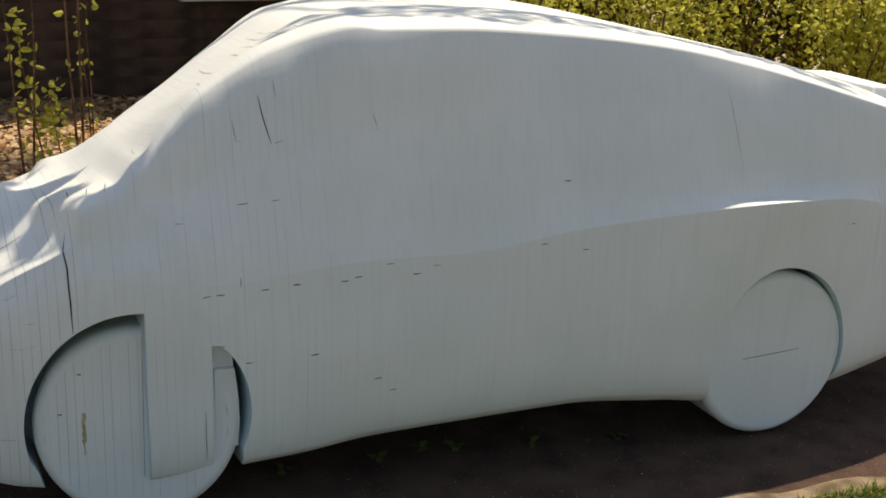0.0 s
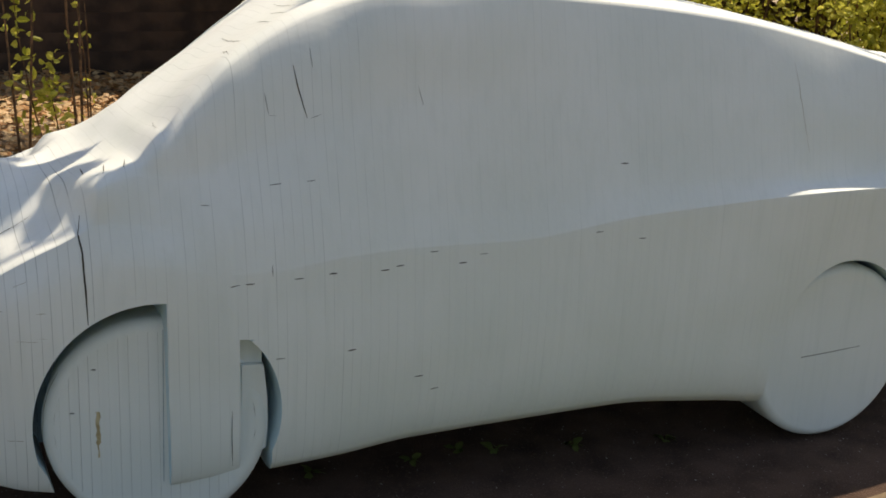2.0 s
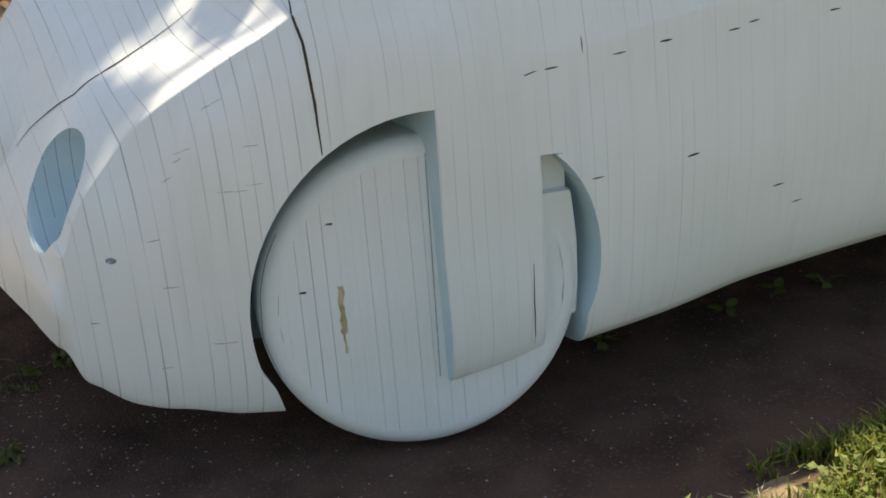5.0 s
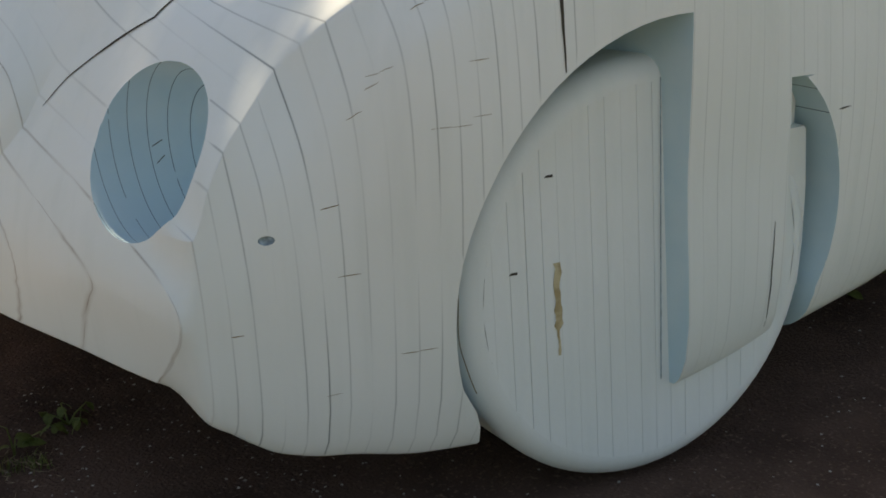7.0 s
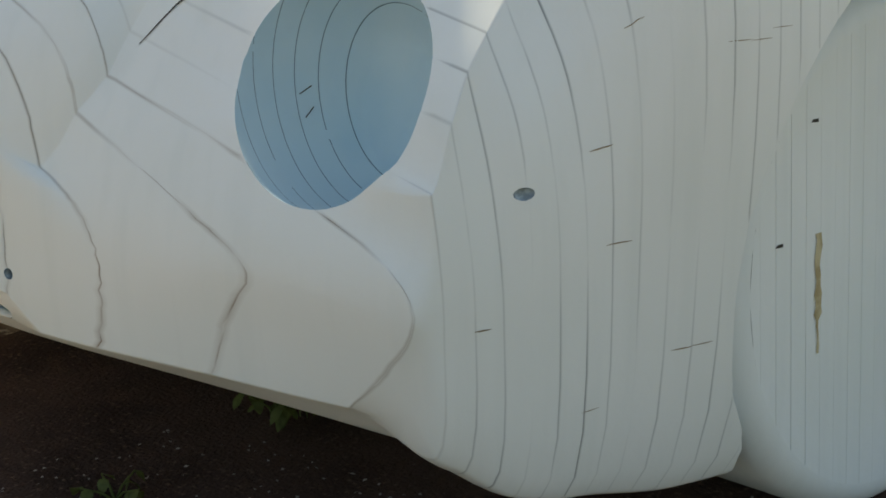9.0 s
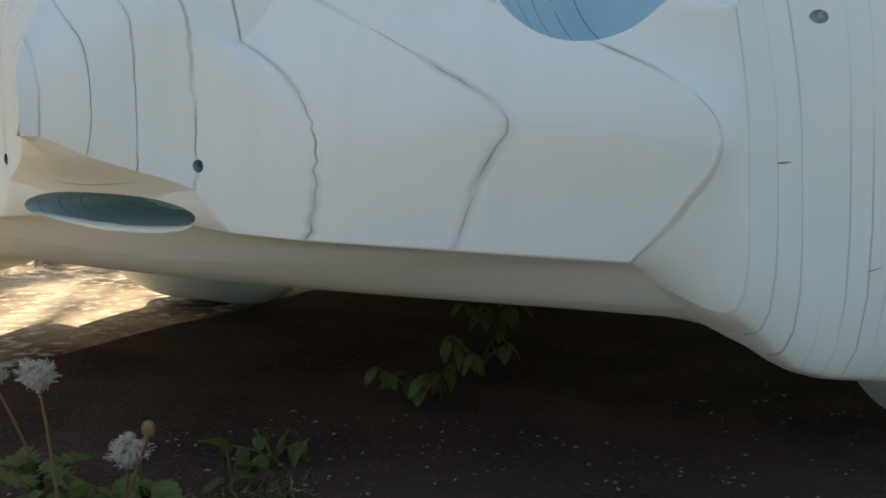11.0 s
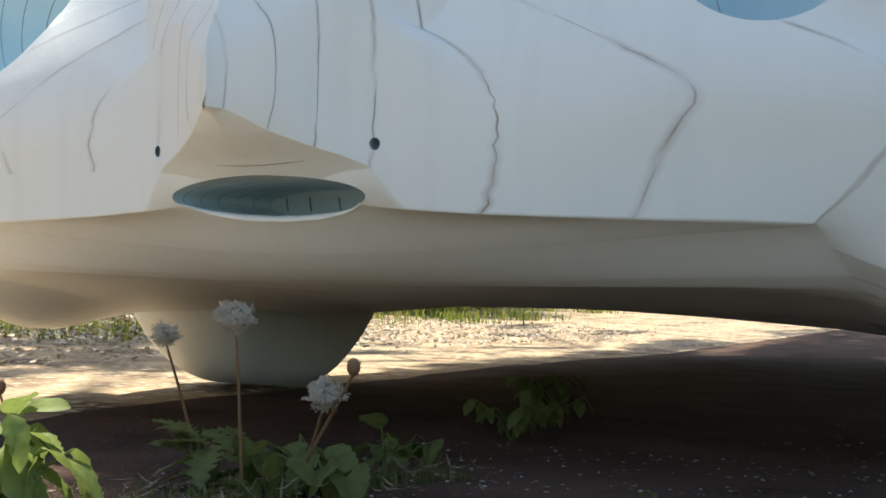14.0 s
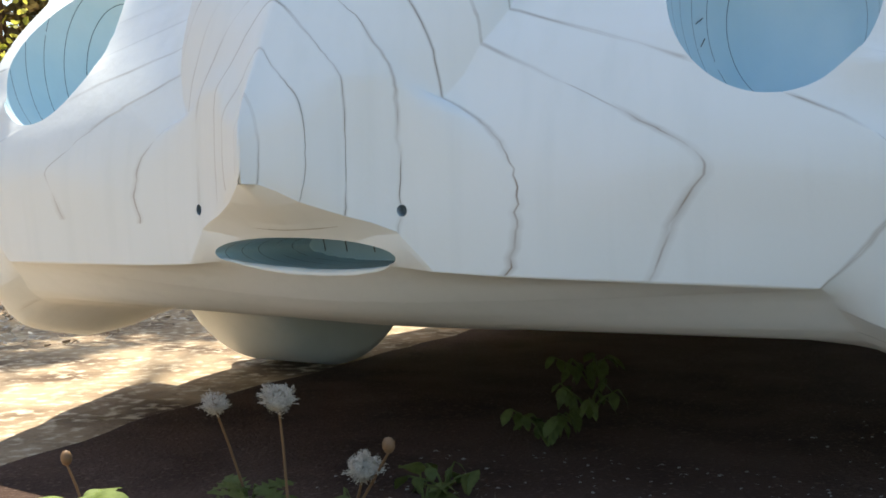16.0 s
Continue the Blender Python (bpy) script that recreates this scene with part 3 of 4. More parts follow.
bm = bmesh.new()
bmesh.ops.create_cube(bm, size=1, matrix=Matrix.Translation((3.53, 0.16, 1.105)) @ Matrix.Rotation(radians(3), 4, "Y") @ Matrix.Diagonal((0.15, 0.5, 0.12, 1)))
bmesh.ops.bevel(bm, geom=bm.edges[:], offset=0.02, segments=3)
part("tail_spoiler", bm, FOAM, car, "low flat tail lip of painted foam")


# ---- cracks, joints and the shut line on the skin ----
def snap(p):
    loc, nor, _, _ = shell.find_nearest(Vector(p))
    out = Vector((0, loc.y, loc.z - 0.7))
    return loc, nor if nor.dot(out) > 0 else -nor


def crack(points, width, label="", step=0.012, mat=None):
    """A thin dark ribbon on the body along a polyline, narrowing at both ends."""
    pts = []
    for p, q in zip(points[:-1], points[1:]):
        n = max(1, int((Vector(q) - Vector(p)).length / step))
        pts += [Vector(p).lerp(Vector(q), i / n) for i in range(n)]
    pts.append(Vector(points[-1]))
    on = [snap(p) for p in pts]
    vs, fs = [], []
    for i, (c, n) in enumerate(on):
        d = on[min(i + 1, len(on) - 1)][0] - on[max(i - 1, 0)][0]
        side = d.cross(n).normalized()
        e = min(1, 0.35 + 2.2 * min(i, len(on) - 1 - i) / max(len(on) - 1, 1))
        e *= 1 + 0.3 * noise.noise(c * 60) * min(1, 0.003 / width)
        for k in (-1, 1):
            vs.append(c + n * 0.0009 + side * (k * width * 0.5 * e))
    for i in range(len(on) - 1):
        fs.append((2 * i, 2 * i + 1, 2 * i + 3, 2 * i + 2))
    return raw("crack", vs, fs, mat or CRACK, car, label)


def slab_edges(x):
    k = int(np.searchsorted(seams, x))
    return (float(seams[k - 1]), float(seams[k]))


# butt joints: each crosses one slab, at x and z, with its slope and weight
JOINTS = [(0.680, 0.586, 0.10, 1.0), (0.625, 0.818, 0.02, 0.9), (1.02, 0.816, 0.02, 0.8), (0.89, 0.476, 0.06, 0.7), (0.943, 0.428, 0.08, 0.5),
          (0.388, 0.803, 0.06, 0.8), (0.346, 0.801, 0.03, 0.5), (0.525, 0.810, 0.05, 0.6), (0.78, 0.815, 0.04, 0.6), (0.825, 0.824, 0.08, 0.6),
          (0.931, 0.856, 0.02, 0.5), (1.088, 0.837, 0.0, 0.3), (1.47, 0.872, 0.03, 0.5), (1.57, 1.088, -0.05, 0.9), (1.622, 0.84, -0.05, 0.5),
          (0.465, 1.109, 0.03, 0.5), (0.563, 1.105, 0.03, 0.4), (0.27, 1.071, 0.0, 0.3), (0.471, 0.580, 0.03, 0.5), (2.77, 0.824, 0.0, 0.4)]
JOINTS_FRONT = [(-0.350, 0.572, 0.06, 0.9), (-0.328, 0.475, 0.0, 0.9), (-0.242, 0.359, 0.04, 0.8), (-0.215, 0.361, 0.06, 0.7), (-0.185, 0.654, 0.0, 0.6),
                (-0.16, 0.653, 0.0, 0.6), (-0.357, 0.311, 0.05, 0.5), (-0.482, 0.417, 0.0, 1.0), (-0.135, 0.662, 0.0, 0.5), (-0.285, 0.735, 0.02, 0.5),
                (-0.26, 0.737, 0.02, 0.5), (-0.309, 0.685, 0.2, 0.6), (-0.287, 0.719, 0.2, 0.6), (-0.125, 0.729, 0.0, 0.6), (-0.215, 0.809, 0.0, 0.7), (-0.19, 0.813, 0.2, 0.5)]
GLUE = material("brown_glue_line", (0.27, 0.21, 0.13), 0.9, 0.1)
for x, z, slope, weight in JOINTS + JOINTS_FRONT:
    x0, x1 = slab_edges(x) if x < 0 else (x - 0.0134, x + 0.0134)
    y = -0.95 if x > 0 else -0.75
    crack([(x0, y, z - slope * 0.013), (x1, y, z + slope * 0.013)], 0.0040 * weight ** 0.7 if x > 0 else 0.0016 * weight, step=0.004, mat=None if x > 0 else GLUE)
crack([(0.342, -0.888, 0.43), (0.340, -0.89, 0.35), (0.343, -0.885, 0.255)], 0.0022, step=0.02)
crack([(0.46, -0.874, 0.845), (0.46, -0.878, 0.815)], 0.002)


hollow = BVHTree.FromPolygons([v.co.copy() for v in carved.vertices], [tuple(carved.polygons[f].vertices) for (key, _), faces in recess.items() if key == "headlight" for f in faces])


def mark(a, b, face, width, mat):
    """A short straight dark joint on a carved face."""
    a, b, n = Vector(a), Vector(b), Vector(face).normalized()
    side = (b - a).cross(n).normalized() * width * 0.5
    return raw("joint", [a - side + n * 0.001, a + side + n * 0.001, b + side + n * 0.001, b - side + n * 0.001], [(0, 1, 2, 3)], mat, car)


for side in (1, -1):
    for p, q in (((-0.386, 0.390, 0.595), (-0.374, 0.402, 0.602)), ((-0.384, 0.398, 0.573), (-0.374, 0.405, 0.583))):
        ends = []
        for e in (p, q):
            at, nor, _, _ = hollow.find_nearest(Vector((e[0], -e[1] * side, e[2])))
            if nor.x > 0:
                nor = -nor
            ends.append(at + nor * 0.001)
        mark(ends[0], ends[1], nor, 0.0013, CRACK)
for y in (0.10, 0.072, 0.040, 0.0):
    mark((-0.42, y, 0.350), (-0.42, y + 0.003, 0.366), (-1, 0, 0), 0.0014, CRACK)
SHUT = float(seams[int(np.argmin(abs(seams + 0.033)))])
crack([(SHUT, -0.86, 0.705), (SHUT, -0.84, 0.80), (SHUT + 0.001, -0.80, 0.90), (SHUT, -0.72, 0.985)], 0.005, "long open crack above the front wheel")
crack([(-0.474, -0.25, 0.645), (-0.446, -0.278, 0.682), (-0.415, -0.318, 0.716), (-0.36, -0.385, 0.764), (-0.246, -0.405, 0.831), (-0.127, -0.436, 0.904)], 0.0035, "shallow bonnet shut line")
for a, b in (((0.005, -0.47, 1.058), (0.004, -0.61, 1.057)), ((0.053, -0.60, 1.098), (0.047, -0.705, 1.078)), ((0.106, -0.65, 1.111), (0.10, -0.72, 1.092)),
             ((0.226, -0.525, 1.161), (0.219, -0.63, 1.152)), ((0.606, -0.724, 1.413), (0.606, -0.757, 1.365)), ((0.596, -0.784, 1.231), (0.622, -0.784, 1.24)),
             ((0.906, -0.79, 1.311), (0.919, -0.796, 1.258)), ((0.472, -0.749, 1.298), (0.48, -0.77, 1.24)), ((0.48, -0.77, 1.24), (0.502, -0.774, 1.238))):
    crack([a, b], 0.0028 if a[0] < 0.2 else 0.0014)
crack([(0.555, -0.735, 1.37), (0.563, -0.765, 1.312), (0.584, -0.783, 1.231)], 0.003, "long crack behind the windscreen")
for line in (((0.73, -0.03, 1.474), (0.732, -0.25, 1.495), (0.713, -0.54, 1.512)), ((0.696, -0.02, 1.456), (0.685, -0.32, 1.478)), ((0.651, -0.12, 1.437), (0.631, -0.45, 1.461)),
             ((0.605, -0.17, 1.412), (0.584, -0.44, 1.43)), ((0.527, -0.02, 1.34), (0.498, -0.46, 1.368)), ((0.459, -0.38, 1.331), (0.439, -0.65, 1.332)), ((0.776, -0.35, 1.529), (0.763, -0.52, 1.539))):
    crack(line, 0.0020)
crack([(2.22, -0.735, 1.339), (2.25, -0.795, 1.168), (2.274, -0.819, 1.056)], 0.0012, mat=GLUE)
crack([(-0.602, 0.045, 0.38), (-0.602, -0.01, 0.38), (-0.602, -0.07, 0.38)], 0.0009, mat=GLUE)
lip = []
for i in range(29):
    a = radians(200 + 140 * i / 28)
    hit = shell.ray_cast(Vector((-1.5, 0.121 * math.cos(a), 0.357 + 0.0215 * math.sin(a))), Vector((1, 0, 0)))[0]
    if hit is not None:
        lip.append(hit + Vector((0.002, 0, 0.001)))
vs_lip = []
for i, c in enumerate(lip):
    w = 0.0012 + 0.0030 * math.sin(math.pi * i / (len(lip) - 1)) * (1 + 0.4 * noise.noise(c * 50))
    vs_lip += [c + Vector((-0.002, 0, -w)), c + Vector((-0.004, 0, 0)), c + Vector((0.004, 0, w * 0.7))]
raw("intake_lip", vs_lip, [(3 * i + k, 3 * i + k + 1, 3 * i + k + 4, 3 * i + k + 3) for i in range(len(lip) - 1) for k in (0, 1)], FOAM, car, "thick white paint along the intake's lower edge", smooth=True)
DENT = material("bare_patch", (0.36, 0.27, 0.14), 0.9, 0.1)
noise_mix(DENT, (0.56, 0.47, 0.30), (0.40, 0.31, 0.17), 60)
arc_v = []
for i in range(41):
    a = radians(148 + 1.35 * i)
    d, y = 0.313 - 0.036 + 0.036 * math.sin(1.0) + 0.004 * noise.noise(Vector((i * 0.12, 0, 2))), 0.036 - 0.036 * math.cos(1.0)
    arc_v += [(d * math.cos(a), y - 0.0012, d * math.sin(a)), ((d - 0.0012) * math.cos(a), y - 0.0022, (d - 0.0012) * math.sin(a))]
raw("rim_crack", arc_v, [(2 * i, 2 * i + 1, 2 * i + 3, 2 * i + 2) for i in range(40)], GLUE, near_wheel, "dark glue line round the wheel's edge")
raw("joint", [(0.023, -0.0012, 0.28), (0.025, -0.0012, 0.28), (0.0185, -0.0012, -0.165), (0.0165, -0.0012, -0.165)], [(0, 1, 2, 3)], HOLE, near_wheel, "dark line where the fender tongue meets the wheel")
raw("cut_line", [(-0.135, -0.001, -0.002), (0.0, -0.001, 0.004), (0.115, -0.001, 0.012), (0.115, -0.001, 0.0135), (0.0, -0.001, 0.0065), (-0.135, -0.001, 0.0005)],
    [(0, 1, 4, 5), (1, 2, 3, 4)], CRACK, rear_wheel, "thin dark cut across the wheel")
pv = []
for i in range(19):
    t = i / 18
    wdt = (0.0020 if t < 0.28 else 0.0062 if t < 0.55 else 0.0046 if t < 0.8 else 0.0058) * (1 + 0.7 * noise.noise(Vector((t * 11, 0, 0))))
    c = -0.157 + 0.004 * noise.noise(Vector((t * 6, 4, 0)))
    pv += [(c - wdt, -0.0008, -0.085 + 0.135 * t), (c + wdt, -0.0008, -0.085 + 0.135 * t)]
raw("bare_patch", pv, [(2 * i, 2 * i + 1, 2 * i + 3, 2 * i + 2) for i in range(18)], DENT, near_wheel, "chipped paint showing brown glue")
for x, z in ((-0.172, 0.171), (-0.234, 0.047)):
    raw("nick", [(x, -0.0008, z), (x + 0.014, -0.0008, z - 0.001), (x + 0.014, -0.0008, z + 0.003), (x + 0.004, -0.0008, z + 0.003)], [(0, 1, 2, 3)], CRACK, near_wheel)


# ---- ground ----
def ground_z(x, y):
    return max(-0.02, min(0.10, 0.066 - 0.026 * x)) + 0.0035 * noise.noise(Vector((x * 3, y * 3, 0)))


def sheet(name, x0, x1, y0, y1, nx, ny, height, mat, run=0.0, beyond=(), **tags):
    """A ground sheet, finely divided between x0 and x1, that runs on to +-run in x and to the rows beyond in y."""
    lo, hi = (y if callable(y) else (lambda x, y=y: y) for y in (y0, y1))
    xs = [x0 + (x1 - x0) * i / nx for i in range(nx + 1)]
    if run:
        xs = [-run + (x0 + run) * i / 12 for i in range(12)] + xs + [x1 + (run - x1) * (i + 1) / 12 for i in range(12)]
    rows = [lambda x, j=j: lo(x) + (hi(x) - lo(x)) * j / ny for j in range(ny + 1)]
    low, high = [y for y in beyond if y < 0], [y for y in beyond if y > 0]
    rows = [lambda x, y=y: y for y in low] + rows + [lambda x, y=y: y for y in high]
    vs = [(x, row(x), height(x, row(x))) for row in rows for x in xs]
    n = len(xs)
    fs = [(j * n + i, j * n + i + 1, (j + 1) * n + i + 1, (j + 1) * n + i) for j in range(len(rows) - 1) for i in range(n - 1)]
    return tagged(raw(name, vs, fs, mat, smooth=True), **tags)


sheet("ground", -300, 300, -300, 300, 2, 2, lambda x, y: -0.06, SOIL, label="bare brown soil reaching to the horizon", category="ground", kind="structure")
def drive_shadow_edge(x):
    """Where the asphalt ends on the yard's side: laid along the car's shadow edge."""
    return pchip([-8, -1.15, -1.0, -0.74, -0.6, 0, 0.6, 1.4, 2.4, 3.4, 5, 14], [-0.24, -0.24, -0.10, 0.34, 0.45, 0.57, 0.63, 0.72, 0.78, 0.80, 0.78, 0.74], [x])[0] + 0.02 * noise.noise(Vector((x * 6, 3, 0)))


# the car's shadow is put into the ground as dark asphalt against pale gravel
sheet("driveway", -3, 6, -1.35, drive_shadow_edge, 150, 30, ground_z, ASPHALT, 80.0, label="dark worn asphalt drive under the car, ended along the car's shadow edge", category="road", kind="structure")
sheet("yard", -3, 8, drive_shadow_edge, 9.0, 150, 60, lambda x, y: ground_z(x, y) + min(1.0, max(0.0, y - drive_shadow_edge(x))) * 0.02 * noise.noise(Vector((x, y, 3))), GRAVEL, 80.0, (14.0, 30.0, 80.0),
      label="pale sunlit gravel yard with leaf litter", category="ground", kind="structure")


def verge_z(x, y):
    rise = max(0.0, min(1.0, (-1.15 - 0.10 * min(1.0, max(0.0, (0.6 - x) / 0.5)) - y + 0.05 * noise.noise(Vector((x * 4, 7, 0)))) / 0.25))
    return ground_z(x, y) - 0.012 + rise * (0.03 + 0.02 * noise.noise(Vector((x * 5, y * 5, 1))))


sheet("verge", -3, 8, -6.0, -1.0, 130, 60, verge_z, SOIL, 80.0, (-80.0, -30.0, -12.0), label="earth verge beside the drive with patchy grass", category="ground", kind="structure")

rg = random.Random(11)


def blades(name, count, area, size, mat, height, label, category, bend=0.5, wide=0.012, flat=False):
    """Many small leaves or blades of grass as one mesh."""
    vs, fs = [], []
    for _ in range(count):
        x, y = area()
        z = height(x, y)
        a, h = rg.uniform(0, 6.283), size * rg.uniform(0.5, 1.3)
        d, s = Vector((math.cos(a), math.sin(a), 0)), Vector((-math.sin(a), math.cos(a), 0))
        w = wide * rg.uniform(0.6, 1.4)
        b = Vector((x, y, z))
        if flat:
            tilt = 0.5 if size > 0.01 else 0.15
            up = Vector((rg.uniform(-tilt, tilt), rg.uniform(-tilt, tilt), 1)).normalized()
            u = d - up * d.dot(up)
            v = up.cross(u)
            i = len(vs)
            lift = up * rg.uniform(0.002, 0.02 if size > 0.01 else 0.004)
            vs += [b + lift - u * h * 0.5, b + lift + v * w, b + lift * 1.4 + u * h * 0.5, b + lift - v * w]
            fs.append((i, i + 1, i + 2, i + 3))
            continue
        lean = bend * rg.uniform(0.1, 1)
        m = b + Vector((0, 0, h * 0.6)) + d * h * lean * 0.35
        t = b + Vector((0, 0, h * (1 - 0.25 * lean))) + d * h * lean
        i = len(vs)
        vs += [b - s * w * 0.5, b + s * w * 0.5, m + s * w * 0.4, m - s * w * 0.4, t]
        fs += [(i, i + 1, i + 2, i + 3), (i + 3, i + 2, i + 4)]
    return tagged(raw(name, vs, fs, mat), label, category, kind="stuff")


def tufts(x0, x1, y0, y1, edge=-1.25, size=1.6, hole=False, bare=-0.08):
    def pick():
        while True:
            x, y = rg.uniform(x0, x1), rg.uniform(y0, y1)
            if rg.random() > min(x - x0, x1 - x, y - y0) / 0.5 or (hole and -0.3 < x < 3.3 and y > -1.9):
                continue
            if y < edge - 0.2 * min(1.0, max(0.0, (x - 1.5) / 0.5)) + 0.07 * noise.noise(Vector((x * 3.1, 2, 0))) - 0.02 * x and noise.noise(Vector((x * size, y * size * 1.5, 5))) + 0.7 * noise.noise(Vector((x * size * 4, y * size * 4, 9))) + rg.uniform(-0.2, 0.2) > bare:
                return x, y
    return pick


blades("grass", 54000, tufts(-0.5, 3.8, -2.4, -1.05, edge=-1.16, size=2.0, bare=-0.07), 0.05, GRASS, verge_z, "short sunlit green grass on the verge beside the drive", "grass", 0.9, 0.006)
blades("grass", 26000, tufts(-6, 10, -8, -1.25, size=0.8, hole=True), 0.10, GRASS, verge_z, "rough grass in patches over the wider verge", "grass", 0.9, 0.014)
blades("clover", 2600, tufts(-0.1, 3.4, -2.1, -1.1, size=2.6), 0.020, WEED, lambda x, y: verge_z(x, y) + rg.uniform(0.0, 0.025), "small round-leaved weeds between the grass", "weeds", wide=0.009, flat=True)
blades("straw", 1600, tufts(-0.1, 3.4, -2.1, -1.1, size=0.7, bare=-0.3), 0.034, DRY, verge_z, "dry straw and leaf scraps on the verge", "straw", wide=0.0018, flat=True)

# ---- loose specks and weeds on the drive ----
STONE = leafy("pale_chips", (0.42, 0.39, 0.35), (0.20, 0.17, 0.15), 0.0)
blades("grit", 900, lambda: (rg.uniform(-1.6, 3.5), rg.uniform(-1.2, -0.35)), 0.0042, STONE, ground_z, "pale grit and paint crumbs scattered over the asphalt", "grit", wide=0.003, flat=True)
blades("grit", 420, lambda: (rg.uniform(-1.1, -0.2), rg.uniform(-0.65, 0.05)), 0.0045, STONE, ground_z, "pale chips and crumbs on the asphalt before the car", "grit", wide=0.0032, flat=True)


def along_crack(spread):
    """A place near the crack in the drive where weeds and scraps gather."""
    x = rg.uniform(-0.95, -0.52)
    return x, -0.085 - 0.32 * (x + 0.87) + rg.gauss(0, spread)


blades("twigs", 300, lambda: along_crack(0.035), 0.026, STRAW, ground_z, "dry grass stalks and scraps round the weeds", "twigs", wide=0.0009, flat=True)


blades("straw", 240, lambda: (rg.gauss(-0.98, 0.06), rg.gauss(-0.02, 0.10)), 0.026, STRAW, ground_z, "bleached straw and leaf scraps in the sun at the drive's end", "straw", wide=0.0028, flat=True)


def leaf_mesh(length, width, notch=0.0, fold=0.25):
    """One leaf lying along +x from the origin, folded on its rib."""
    n = 12
    vs, fs = [], []
    for i in range(n + 1):
        t = i / n
        w = width * (math.sin(math.pi * min(1.0, t ** 0.8 * 0.985 + 0.015)) ** 0.75 + 0.03) * (1 - notch * (i % 2))
        droop = -0.35 * length * t * t
        wave = 0.10 * width * math.sin(t * 9 + length * 900)
        for k in (-1, -0.55, 0, 0.55, 1):
            vs.append((length * t, k * w, droop + fold * w * abs(k) ** 0.7 * (1 - 0.5 * k * k) + wave * k * abs(k)))
    for i in range(n):
        for k in range(4):
            a = 5 * i + k
            fs.append((a, a + 1, a + 6, a + 5))
    return vs, fs


def tube(points, radius, tip=0.6, sides=6):
    vs, fs = [], []
    pts = [Vector(p) for p in points]
    for i, p in enumerate(pts):
        d = (pts[min(i + 1, len(pts) - 1)] - pts[max(i - 1, 0)]).normalized()
        u = d.cross(Vector((0.3, 0.9, 0.2))).normalized()
        v = d.cross(u)
        r = radius * (1 - (1 - tip) * i / (len(pts) - 1))
        vs += [p + u * r * math.cos(6.2832 * k / sides) + v * r * math.sin(6.2832 * k / sides) for k in range(sides)]
    for i in range(len(pts) - 1):
        for k in range(sides):
            fs.append((i * sides + k, i * sides + (k + 1) % sides, (i + 1) * sides + (k + 1) % sides, (i + 1) * sides + k))
    return vs, fs


def add_leaf(parent, base, turn, length, width, mat, notch=0.0, name="leaf"):
    vs, fs = leaf_mesh(length, width, notch)
    m = Matrix.Translation(base) @ Euler([radians(a) for a in turn]).to_matrix().to_4x4()
    return raw(name, [m @ Vector(v) for v in vs], fs, mat, parent, smooth=True)


def weed(x, y, leaves, size, label, mat=None, notch=0.0, rise=0.5):
    w = tagged(new("weed"), label, "weed", "weeds on the drive")
    z = ground_z(x, y)
    w.location = (x, y, z)
    for i in range(leaves):
        a = 360 * i / leaves * 2.4 + rg.uniform(-25, 25)
        h = rg.uniform(0.1, 1) * size * rise
        r = size * 0.12
        base = Vector((r * math.cos(radians(a)), r * math.sin(radians(a)), h))
        if h > 0.02:
            vs, fs = tube([(0, 0, 0), base * 0.5 + Vector((0, 0, h * 0.1)), base], 0.0018)
            raw("stalk", vs, fs, mat or WEED, w, smooth=True)
        add_leaf(w, base, (rg.uniform(-25, 25), rg.uniform(-45, 25), a), size * rg.uniform(0.6, 1.1), size * rg.uniform(0.20, 0.32), mat or WEED, notch)
    return w


